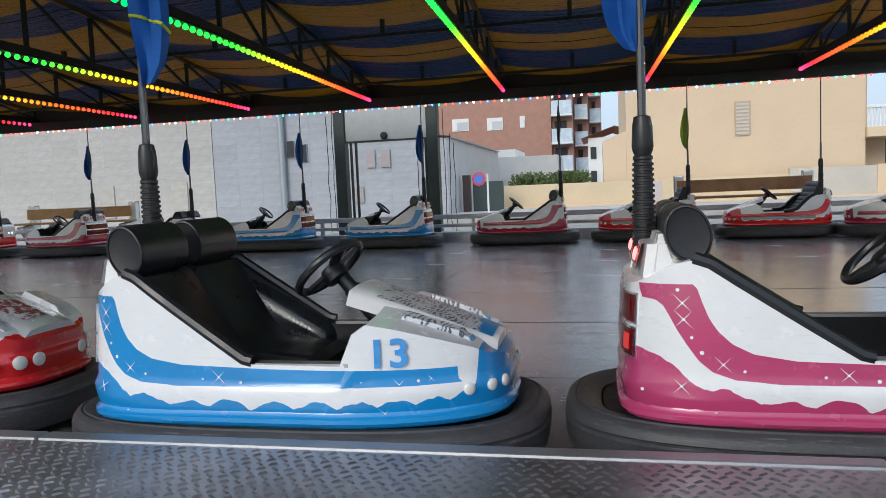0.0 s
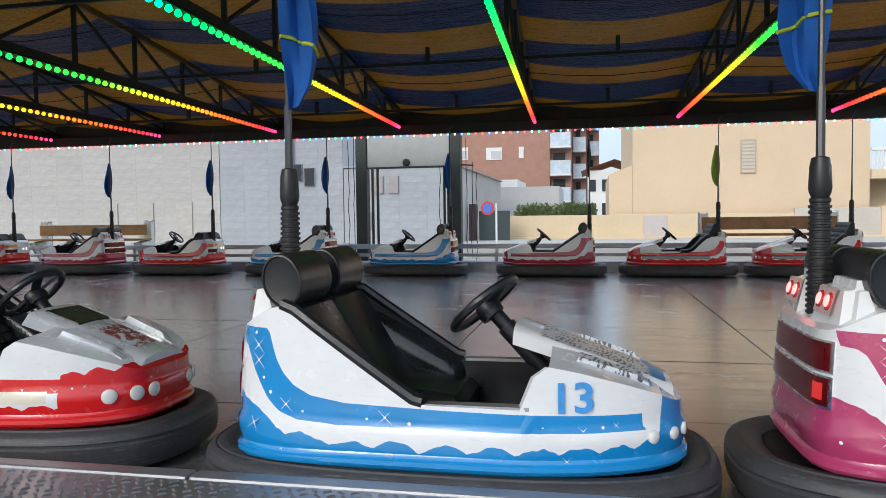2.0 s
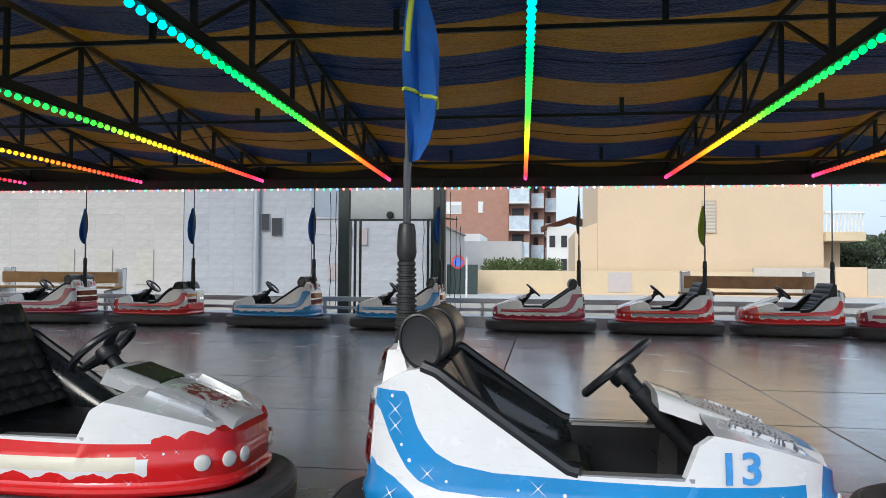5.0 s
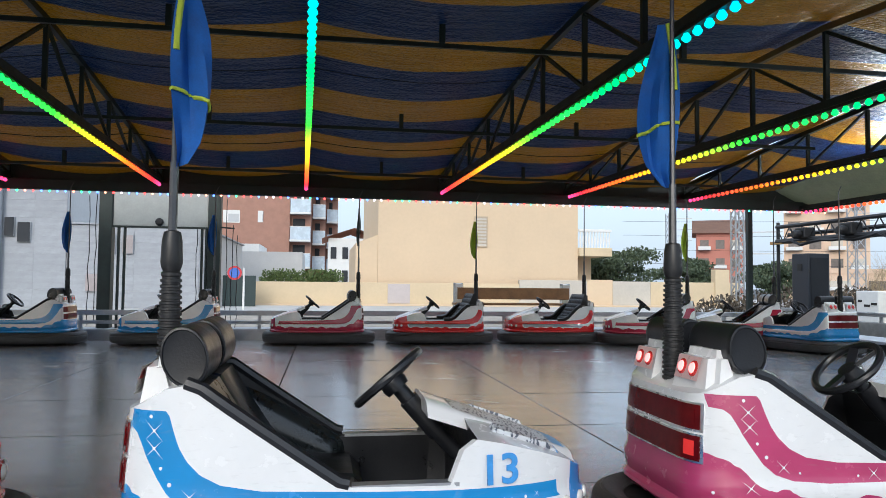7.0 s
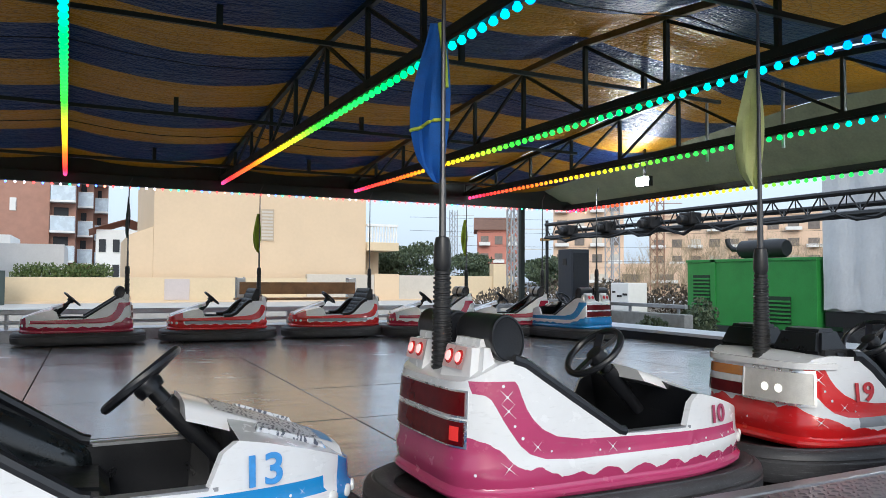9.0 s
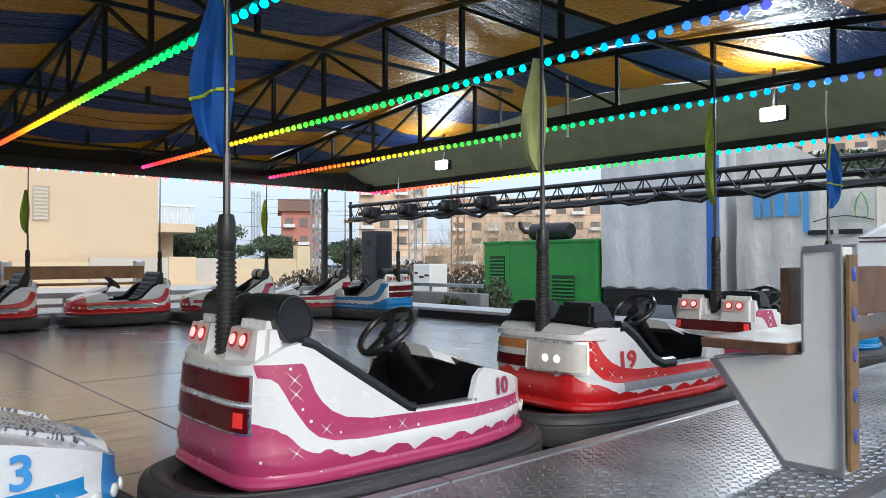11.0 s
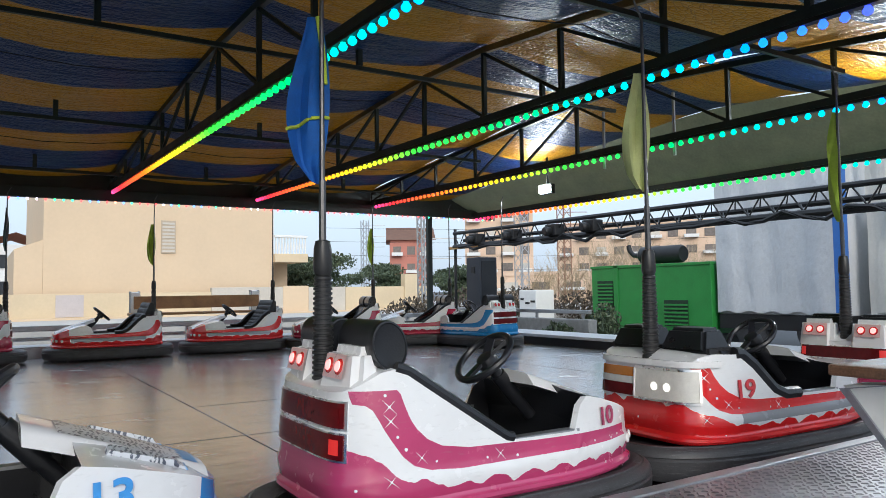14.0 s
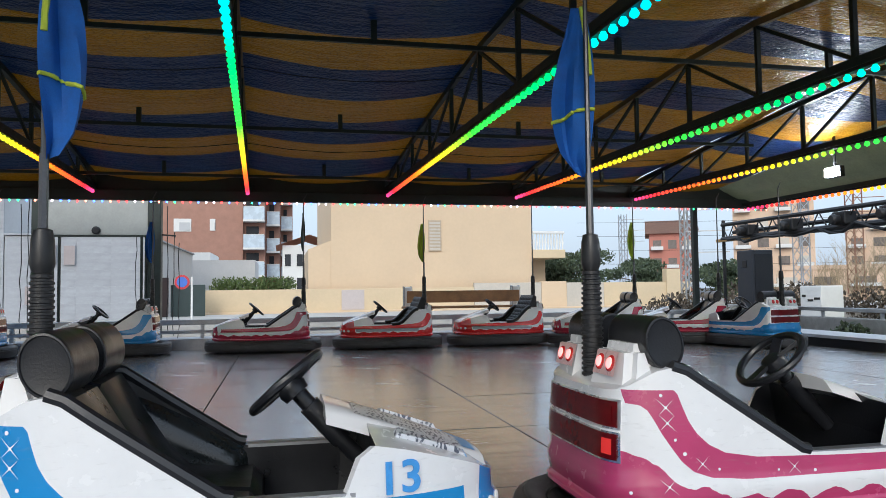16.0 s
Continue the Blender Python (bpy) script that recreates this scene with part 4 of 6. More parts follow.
        t0, t1 = theta_rear(0.318), theta_rear(-0.318)
        put("tail_light_frame", ("s",), lambda: wall_patch(t0, t1, 0.455, 0.555, 0.010, 18, 0.02), CHROME, car, "chrome tail light frame")
        put("tail_light", ("s",), lambda: wall_patch(t0 + 0.02, t1 - 0.02, 0.465, 0.545, 0.013, 18, 0.02), LENS, car, "dark red tail light lens")
        if lit:
            for key, ta, tb in (("l", t0 + 0.04, t0 + 0.11), ("r", t1 - 0.11, t1 - 0.04)):
                put("lit_tail_cell", ("s", key), lambda: wall_patch(ta, tb, 0.477, 0.533, 0.015, 4, 0.004), LAMPRED, car)
    else:
        tm, tn = theta_rear(0.31), theta_rear(0.045)
        for key, z0, z1, mat, lab in (("a", 0.505, 0.555, AMBER, "amber rear lamp"), ("w", 0.468, 0.503, LAMPOFF, "clear rear lamp"), ("r", 0.405, 0.466, LENS, "red rear lamp")):
            put("centre_lamp", (key,), lambda: wall_patch(tm, tn, z0, z1, 0.010, 10, 0.02), mat, car, lab)
        put("ledge_trim", (), lambda: wall_patch(theta_rear(0.33), theta_at(-0.56, -1), 0.575, 0.605, 0.018, 22, 0.03), WHITE, car, "white moulded ledge over the lamps")
        for s in (-1,):
            te, tp = theta_rear(0.025), theta_at(-0.655, s)
            put("lamp_panel", ("w", s), lambda: wall_patch(te, tp, 0.405, 0.555, 0.010, 16, 0.02), PANELGLASS, car, "clear lamp cover")
            put("panel_rim", ("w", s), lambda: wall_patch(te, tp, 0.555, 0.568, 0.013, 16, 0.02), CHROME, car)
            put("panel_rim", ("low", s), lambda: wall_patch(te, tp, 0.394, 0.404, 0.014, 16, 0.02), CHROME, car)
            put("panel_rim", ("end", s), lambda: wall_patch(tp - 0.012, tp + 0.004, 0.405, 0.555, 0.014, 3, 0.02), CHROME, car)
            put("panel_rim", ("mid", s), lambda: wall_patch(te - 0.02, te, 0.405, 0.555, 0.014, 3, 0.02), WHITE, car)
            for f in (0.40, 0.62):
                def cell_bm(f=f, te=te, tp=tp):
                    bm = bmesh.new()
                    p = wall(te + (tp - te) * f, 0.47, 0.011)
                    q = wall(te + (tp - te) * (f + 0.03), 0.47, 0.011)
                    d = (q - p).cross(Vector((0, 0, 1)))
                    d = d if d.x < 0 else -d
                    lathe(bm, [(0.022, 0.0), (0.019, 0.005), (0.008, 0.008)], 14, Matrix.Translation(p) @ d.to_track_quat("Z", "Y").to_matrix().to_4x4())
                    return bm
                put("lit_cell", (s, f), cell_bm, LAMPWHITE, car, "round lit lamp")
    if tail != "corner" and seat == "drum" or tail == "single":
        for s in (-1, 1):
            def pod_bm(s=s):
                bm = bmesh.new()
                a = [(-0.70, s * 0.055, 0.57), (-0.66, s * 0.325, 0.57), (-0.50, s * 0.335, 0.57), (-0.50, s * 0.05, 0.57)]
                b = [(-0.642, s * 0.07, 0.785), (-0.632, s * 0.305, 0.78), (-0.56, s * 0.315, 0.785), (-0.56, s * 0.065, 0.785)]
                lo, hi = [bm.verts.new(p) for p in a], [bm.verts.new(p) for p in b]
                for i in range(4):
                    j = (i + 1) % 4
                    bm.faces.new((lo[i], lo[j], hi[j], hi[i]))
                bm.faces.new(hi)
                bm.faces.new(lo[::-1])
                bmesh.ops.bevel(bm, geom=bm.edges[:], offset=0.03, segments=4, affect="EDGES")
                return bm
            pod = put("lamp_pod", (s,), pod_bm, WHITE, car, "white rear lamp pod")
            if tail == "single":
                pod.location = (-0.045, 0, -0.05)
            def face_x(z):
                return -0.70 + 0.058 * (z - 0.57) / 0.215
            slant = Vector((-1, 0, 0.27)).to_track_quat("Z", "Y").to_matrix().to_4x4()
            def plate_bm(s=s):
                bm = bmesh.new()
                lo, hi = sorted((s * 0.098, s * 0.268))
                sheet(bm, [[(face_x(z) - d, y, z) for y in (lo, hi)] for z, d in ((0.668, -0.004), (0.670, 0.003), (0.752, 0.003), (0.754, -0.004))])
                return bm
            # lit cars take the plate colour with the lamp glow painted in
            put("lamp_plate", (s, lit), plate_bm, PLATELIT if lit else PLATEGREY, pod, "pale lamp backing plate", False)
            for k in (0, 1):
                def red_bm(s=s, k=k):
                    bm = bmesh.new()
                    p = Vector((face_x(0.712) - 0.003, s * (0.143 + 0.082 * k), 0.712))
                    lathe(bm, [(0.030, 0.0), (0.029, 0.003), (0.022, 0.005), (0.006, 0.006)], 16, Matrix.Translation(p) @ slant)
                    return bm
                put("rear_lamp", (s, k), red_bm, RINGRED, pod, "round red rear lamp")
                if lit:
                    def core_bm(s=s, k=k):
                        bm = bmesh.new()
                        p = Vector((face_x(0.712) - 0.0085, s * (0.143 + 0.082 * k), 0.714))
                        lathe(bm, [(0.021, 0.0), (0.018, 0.004), (0.006, 0.006)], 12, Matrix.Translation(p) @ slant)
                        return bm
                    put("lit_core", (s, k), core_bm, LAMPCORE, pod, "glowing pale red core")
    # headlights along the nose
    for s in (-1, 1):
        for k in range(3):
            def head_bm(s=s, k=k):
                bm = bmesh.new()
                th = next(t / 400 for t in range(1, 628) if abs(foot(t / 400)[1]) > (0.175 + 0.058 * k if lamps is None else 0.13 + 0.075 * k)) * s
                p, q = wall(th, 0.305, 0.002), wall(th + 0.02, 0.305, 0.002)
                d = (q - p).cross(Vector((0, 0, 1)))
                d = d if d.x > 0 else -d
                r_ = 0.021 if lamps is None else 0.030
                lathe(bm, [(r_, -0.004), (r_, 0.002), (r_ * 0.8, 0.006), (r_ * 0.3, 0.008)], 14, Matrix.Translation(p) @ d.to_track_quat("Z", "Y").to_matrix().to_4x4())
                return bm
            put("headlight", (s, k, lamps is None), head_bm, lamps or LAMPOFF, car, "round clear headlight")
    def spine_bm():
        bm = bmesh.new()
        rows = []
        for i in range(12):
            u = i / 11
            x = 0.235 + 0.52 * u
            zt = 0.612 - 0.165 * u - 0.022 * u * u
            zb = interp(max(x, 0.345), TOP_A) - 0.01 if x > 0.33 else zt - 0.045
            ht, hb = 0.155 - 0.03 * u, 0.20 - 0.03 * u
            zb = min(zb, zt - 0.02)
            rows.append([(x, -hb, zb), (x, -ht - 0.012, zt - 0.012), (x, -ht, zt), (x, -ht * 0.5, zt + 0.008), (x, 0, zt + 0.010), (x, ht * 0.5, zt + 0.008), (x, ht, zt), (x, ht + 0.012, zt - 0.012), (x, hb, zb)])
        vs = sheet(bm, rows)
        bm.faces.new(vs[0][::-1])
        bm.faces.new(vs[-1])
        for a, b in zip(vs, vs[1:]):
            bm.faces.new((a[0], b[0], b[-1], a[-1]))
        return bm
    put("hood_panel", (hood is HOOD_RED,), spine_bm, WHITE if hood is not HOOD_RED else SILVER, body, "raised centre hood panel")
    if hood:
        def hood_bm():
            bm = bmesh.new()
            rows = []
            for i in range(10):
                u = 0.18 + 0.78 * i / 9 if hood is not HOOD_RED else 0.50 + 0.36 * i / 9
                x, zt, ht = 0.235 + 0.52 * u, 0.612 - 0.165 * u - 0.022 * u * u, 0.145 - 0.03 * u
                rows.append([(x, ht * k, zt + 0.010 * (1 - k * k) + 0.004) for k in ((-0.95, -0.5, 0, 0.5, 0.95) if hood is not HOOD_RED else (-0.62, -0.3, 0, 0.3, 0.62))])
            sheet(bm, rows)
            return bm
        if hood is HOOD_RED:
            def screen_bm():
                bm = bmesh.new()
                rows = []
                for u, d in ((0.06, -0.002), (0.07, 0.006), (0.36, 0.006), (0.37, -0.002)):
                    x, zt = 0.235 + 0.52 * u, 0.612 - 0.165 * u - 0.022 * u * u
                    rows.append([(x, y, zt + 0.009 + d) for y in (-0.10, -0.05, 0.0, 0.05, 0.10)])
                sheet(bm, rows)
                return bm
            put("hood_screen", (), screen_bm, SCREEN, body, "dark green screen plate", False)
        put("hood_graphic", (hood.name,), hood_bm, hood, body, "printed hood graphics")
        for side in (-1, 1):
            def scoop_bm(s=side):
                bm = bmesh.new()
                if hood is HOOD_RED:
                    a = [(0.335, s * 0.12, 0.45), (0.335, s * 0.335, 0.43), (0.745, s * 0.26, 0.36), (0.745, s * 0.11, 0.365)]
                    b = [(0.44, s * 0.15, 0.575), (0.42, s * 0.275, 0.56), (0.67, s * 0.225, 0.468), (0.68, s * 0.13, 0.475)]
                else:
                    a = [(0.38, s * 0.15, 0.46), (0.38, s * 0.285, 0.45), (0.72, s * 0.245, 0.37), (0.72, s * 0.13, 0.38)]
                    b = [(0.44, s * 0.165, 0.555), (0.43, s * 0.258, 0.54), (0.66, s * 0.228, 0.470), (0.67, s * 0.15, 0.478)]
                lo, hi = [bm.verts.new(p) for p in a], [bm.verts.new(p) for p in b]
                for i in range(4):
                    j = (i + 1) % 4
                    bm.faces.new((lo[i], lo[j], hi[j], hi[i]))
                bm.faces.new(hi)
                bm.faces.new(lo[::-1])
                bmesh.ops.bevel(bm, geom=bm.edges[:], offset=0.034 if hood is HOOD_RED else 0.02, segments=5, affect="EDGES")
                return bm
            put("hood_fairing", (hood.name, side), scoop_bm, SILVER if hood is HOOD_RED else hood, body)
    if number:
        nz = 0.434 if num_x > 0 else 0.456
        th, th1, th2 = theta_at(num_x, -1), theta_at(num_x - 0.06, -1), theta_at(num_x + 0.06, -1)
        p = wall(th, nz)
        ex = (wall(th2, nz) - wall(th1, nz)).normalized()
        ey = wall(th, nz + 0.05) - wall(th, nz - 0.05)
        ey = (ey - ex * ey.dot(ex)).normalized()
        ez = ex.cross(ey)
        p += ez * 0.009
        mm = Matrix(((ex.x, ey.x, ez.x, p.x), (ex.y, ey.y, ez.y, p.y), (ex.z, ey.z, ez.z, p.z), (0, 0, 0, 1)))
        wordpart("number", number, num_size, num_mat, body, mm @ Matrix.Diagonal((1.12, 1.02, 1, 1)))
    if detail:
        dx = {"blue_white_lacquer": -0.05, "red_white_lacquer": -0.09}.get(paint.name, 0.0)
        for side in (-1, 1):
            for x, z, s in ((-0.10, 0.362, 0.042), (0.52, 0.335, 0.032), (0.47, 0.245, 0.03), (-0.56, 0.575, 0.05), (-0.555, 0.525, 0.05), (-0.55, 0.32, 0.045), (0.62, 0.35, 0.02), (-0.44, 0.39, 0.042)):
                def star_bm(x=x, z=z, s=s, side=side):
                    bm = bmesh.new()
                    th = theta_at(x + dx, side)
                    p, q, r = wall(th, z), wall(th + 0.02, z), wall(th, z + 0.01)
                    nrm = (q - p).cross(r - p)
                    if nrm.y * side < 0:
                        nrm = -nrm
                    star_mesh(bm, p, nrm, s * 0.85, 0)
                    return bm
                put("painted_star", (x + dx, z, side), star_bm, STAR, body, "", False)
            for x, z, s in ((-0.575, 0.615, 0.010), (-0.53, 0.47, 0.009), (-0.50, 0.425, 0.011), (-0.38, 0.37, 0.008), (-0.02, 0.345, 0.010), (-0.16, 0.355, 0.008), (0.40, 0.345, 0.008), (0.58, 0.345, 0.009), (-0.66, 0.30, 0.010), (-0.46, 0.24, 0.009), (0.3, 0.215, 0.008)):
                def dot_bm(x=x, z=z, s=s, side=side):
                    bm = bmesh.new()
                    th = theta_at(x + dx, side)
                    p, q, r = wall(th, z), wall(th + 0.02, z), wall(th, z + 0.01)
                    nrm = (q - p).cross(r - p)
                    if nrm.y * side < 0:
                        nrm = -nrm
                    lathe(bm, [(s * 0.6, 0.0026), (s * 0.3, 0.0030), (0.001, 0.0031)], 8, Matrix.Translation(p) @ nrm.to_track_quat("Z", "Y").to_matrix().to_4x4())
                    return bm
                put("painted_dot", (x + dx, z, side), dot_bm, STAR, body, "", False)
    return car


bumper_car("bumper_car", "blue and white bumper car numbered 13, parked by the walkway", PAINT_BLUE, pose(-1.242, 3.57, 0), flag=FLAG_BLUE, flag_turn=30, flag_w=0.115, wheel_yaw=-13.0, trim=True, number="13", num_mat=NUM_BLUE, hood=HOOD_ART)
bumper_car("bumper_car", "pink and white bumper car numbered 10 with lit rear lamps", PAINT_PINK, pose(0.666, 3.68, 0) @ Matrix.Diagonal((1.025, 1, 1, 1)), flag=FLAG_BLUE, trim=True, number="10", num_mat=NUM_PINK, num_x=0.485, num_size=0.102, lit=True, flag_turn=155, flag_w=0.13)
bumper_car("bumper_car", "red and white bumper car numbered 19 with amber corner lamps", PAINT_RED, pose(2.64, 3.72, 0, 0, 0, -2.5) @ Matrix.Diagonal((1.10, 1, 1, 1)), seat="cover", top="B", tail="corner", flag=FLAG_PALE, flag_z=(2.16, 1.50), flag_w=0.11, flag_turn=150, number="19", num_mat=NUM_RED, num_x=-0.425)
bumper_car("bumper_car", "pink and white bumper car with a single lit tail light", PAINT_PINK, pose(4.70, 3.85, 0), seat="cover", top="B", tail="single", flag=FLAG_LIME, flag_z=(2.22, 1.42), flag_w=0.072, flag_turn=160, lit=True)
bumper_car("bumper_car", "blue and white bumper car beside the walkway bench", PAINT_BLUE, pose(6.5, 3.95, 0, 0, 0, 20), flag=FLAG_BLUE, flag_z=(2.08, 1.47), flag_w=0.14, flag_turn=-50, trim=True)
bumper_car("bumper_car", "red and silver bumper car with a black high seat", PAINT_CREAM, pose(-3.3, 3.76, 0), seat="tuft", flag=FLAG_BLUE, trim=True, hood=HOOD_RED, lamps=LAMPOFF)

FAR = [
    (-14.5, 13.15, 180, PAINT_RED, "cover", "B", "corner", FLAG_BLUE, "red and white bumper car with a black headrest cover"),
    (-12.4, 13.2, 180, PAINT_RED, "cover", "B", "corner", FLAG_BLUE, "red and white bumper car with a black headrest cover"),
    (-10.27, 13.22, 180, PAINT_CRIMSON, "drum", "A", "double", FLAG_BLUE, "crimson and white bumper car by the far bench"),
    (-8.18, 13.22, 180, PAINT_RED, "cover", "B", "corner", FLAG_BLUE, "red and white bumper car with a black headrest cover"),
    (-5.96, 13.24, 180, PAINT_BLUE, "drum", "A", "double", FLAG_BLUE, "blue and white bumper car by the far kerb"),
    (-3.74, 13.24, 180, PAINT_BLUE, "drum", "A", "double", FLAG_BLUE, "blue and white bumper car before the entrance frame"),
    (-1.405, 13.24, 180, PAINT_CRIMSON, "drum", "A", "double", FLAG_DARK, "crimson and white bumper car by the far kerb"),
    (0.61, 13.24, 180, PAINT_RED, "tuft", "B", "single", FLAG_LIME, "red and white bumper car with a tufted black seat"),
    (2.56, 13.24, 180, PAINT_RED, "tuft", "B", "single", None, "red and white bumper car with a tufted black seat"),
    (4.20, 12.75, 168, PAINT_CRIMSON, "drum", "A", "double", FLAG_LIME, "crimson and silver bumper car with drum headrests"),
    (5.60, 12.45, 160, PAINT_CRIMSON, "drum", "A", "double", None, "crimson and silver bumper car by the corner post"),
    (6.25, 11.5, 102, PAINT_BLUE, "drum", "A", "double", None, "blue and white bumper car at the floor's corner"),
]
for x, y, rz, paint, seat, top, tail, flag, label in FAR:
    bumper_car("bumper_car", label, paint, pose(x, y, 0, 0, 0, rz), seat=seat, top=top, tail=tail, flag=flag, flag_z=(2.25, 1.60) if flag is FLAG_DARK else (2.08, 1.42), flag_w=0.035 if flag is FLAG_DARK else 0.11, detail=False)

# ---- benches ----
STRIPWOOD = plain("brown_ochre_strip", (0.20, 0.115, 0.05), 0.6, 0, 0.4, 12, 0.08)
LAMP_COVER = plain("blue_lamp_cover", (0.07, 0.10, 0.42), 0.25, 0, 0.1, 30, 0.0)


def bench(label, x0, x1, y, face, plank, z=KERB, pieces=2):
    """A bench with white wedge end panels; face is the way it looks along y."""
    b = thing("bench", label, "bench", "ride benches")
    prof = [(0.0, 0.87), (0.14, 0.86), (0.14, 0.45), (0.51, 0.41), (0.20, 0.0), (0.0, 0.0)]
    for k in range(pieces):
        x = x0 + (x1 - x0) * k / (pieces - 1)
        for name, grow, w, mat, lab in (("end_panel", 0.0, 0.15, PANELWHITE, "off white wedge end panel"), ("panel_frame", 0.012, 0.018, EDGE, "aluminium panel frame"), ("panel_frame", 0.012, 0.018, EDGE, "aluminium panel frame")):
            bm = bmesh.new()
            off = 0.0 if name == "end_panel" else None
            xa = x + 0.012 if off is not None else (x if lab and not b.get("half") else x + 0.148)
            if name == "panel_frame":
                b["half"] = 0 if b.get("half") else 1
            c = Vector((sum(p for p, q in prof) / 6, sum(q for p, q in prof) / 6))
            rings = []
            for xx in (xa, xa + w):
                rings.append([bm.verts.new((xx, y + face * (p + math.copysign(grow, p - c.x)), z + max(0.002, q + math.copysign(grow, q - c.y)))) for p, q in prof])
            if name == "panel_frame":
                inner = [[bm.verts.new((v.co.x, v.co.y + (y + face * c.x - v.co.y) * 0.10, v.co.z + (z + c.y - v.co.z) * 0.055)) for v in r] for r in rings]
                for i in range(6):
                    j = (i + 1) % 6
                    bm.faces.new((rings[0][i], rings[0][j], rings[1][j], rings[1][i]))
                    bm.faces.new((inner[0][i], inner[0][j], inner[1][j], inner[1][i]))
                    for r, q in zip(rings, inner):
                        bm.faces.new((r[i], r[j], q[j], q[i]))
            else:
                for i in range(6):
                    j = (i + 1) % 6
                    bm.faces.new((rings[0][i], rings[0][j], rings[1][j], rings[1][i]))
                bm.faces.new(rings[0][::-1])
                bm.faces.new(rings[1])
            part(name, bm, mat, b, lab)
        strip = part("lamp_strip", box((x + 0.045, y - face * 0.018 - 0.006, z + 0.02), (x + 0.132, y - face * 0.018 + 0.006, z + 0.84)), STRIPWOOD, b, "ochre strip with blue lamp covers")
        for q in range(5):
            bm = bmesh.new()
            lathe(bm, [(0.020, 0.0), (0.018, 0.005), (0.007, 0.008)], 12, Matrix.Translation((x + 0.088, y - face * 0.025, z + 0.15 + q * 0.154)) @ Matrix.Rotation(radians(90 * face), 4, "X") @ Matrix.Diagonal((0.8, 1.5, 1, 1)))
            part("lamp_cover", bm, LAMP_COVER, strip)
    del b["half"]
    lo, hi = sorted((y + face * 0.20, y + face * 0.235))
    part("backrest", box((x0 + 0.04, lo, z + 0.56), (x1 + 0.12, hi, z + 0.79), 0.008), plank, b, "varnished backrest plank")
    lo, hi = sorted((y + face * 0.16, y + face * 0.53))
    part("seat", box((x0 - 0.06, lo, z + 0.452), (x1 + 0.2, hi, z + 0.495), 0.01), plank, b, "varnished seat plank")
    return b


bench("brown plank bench with white wedge end panels on the walkway", 1.72, 3.62, 2.09, 1, WOOD)
bench("brown plank bench with white wedge ends behind the far cars", 1.20, 3.40, 15.2, -1, plain("orange_brown_plank", (0.27, 0.14, 0.055), 0.5, 0, 0.35, 5, 0.08), 0.14)
bench("ochre plank bench with white wedge ends behind the far cars", -12.75, -10.2, 15.2, -1, OCHREWOOD, 0.12)

# ---- entrance frame ----
portal = thing("entrance_frame", "dark steel entrance frame with a grey sign panel", "frame", kind="structure")
PORTALGREY = plain("grey_sign_panel", (0.36, 0.37, 0.345), 0.4, 0.0, 0.15, 2, 0.02)
for x in (-5.545, -3.565):
    part("column", box((x, 15.48, 0.1), (x + 0.235, 15.72, 2.80), 0.015), DARKSTEEL, portal)
    part("cap", box((x + 0.08, 15.44, 2.66), (x + 0.15, 15.475, 2.88), 0.006), PANELWHITE, portal, "small white lamp cap")
for x in (-5.22, -5.11, -3.70, -3.62):
    part("inner_post", box((x, 15.52, 0.1), (x + 0.045, 15.58, 2.02), 0.008), DARKSTEEL, portal)
part("crossbar", box((-5.30, 15.50, 2.0), (-3.57, 15.56, 2.035)), DARKSTEEL, portal)
part("sign_panel", box((-5.30, 15.53, 2.04), (-3.57, 15.58, 2.70), 0.008), PORTALGREY, portal, "blank grey sign panel")
bm = bmesh.new()
lathe(bm, [(0.075, 0.0), (0.075, 0.05), (0.05, 0.07)], 14, Matrix.Translation((-4.46, 15.53, 2.12)) @ Matrix.Rotation(radians(90), 4, "X"))
part("sign_lamp", bm, BLACKSTEEL, portal, "round dark lamp", True)
rc = random.Random(77)
for x, zt, zb in ((-5.62, 2.7, 0.2), (-5.74, 2.6, 0.15), (-3.78, 2.0, 0.3), (-3.22, 2.6, 0.2), (-3.12, 2.1, 0.15), (-3.02, 1.9, 0.1)):
    bm = bmesh.new()
    sweep(bm, [(x + rc.uniform(-0.018, 0.018), 15.6, zt + (zb - zt) * k / 7) for k in range(8)], 0.008, 6)
    part("cable", bm, BLACKSTEEL, portal, "hanging black cable")
bm = bmesh.new()
bar(bm, (-3.35, 15.6, 2.05), (-3.08, 15.6, 2.03), 0.03, 0.03)
part("cable_arm", bm, BLACKSTEEL, portal)

# ---- street behind ----
pavement_far = tagged(link("pavement", box((-70, 24.5, -0.5), (30, 60, 0.02), 0.05), plain("pale_paving", (0.42, 0.40, 0.37), 0.8, 0, 0.15, 1.5, 0.08)), "pale raised paving before the houses", "pavement", kind="structure")


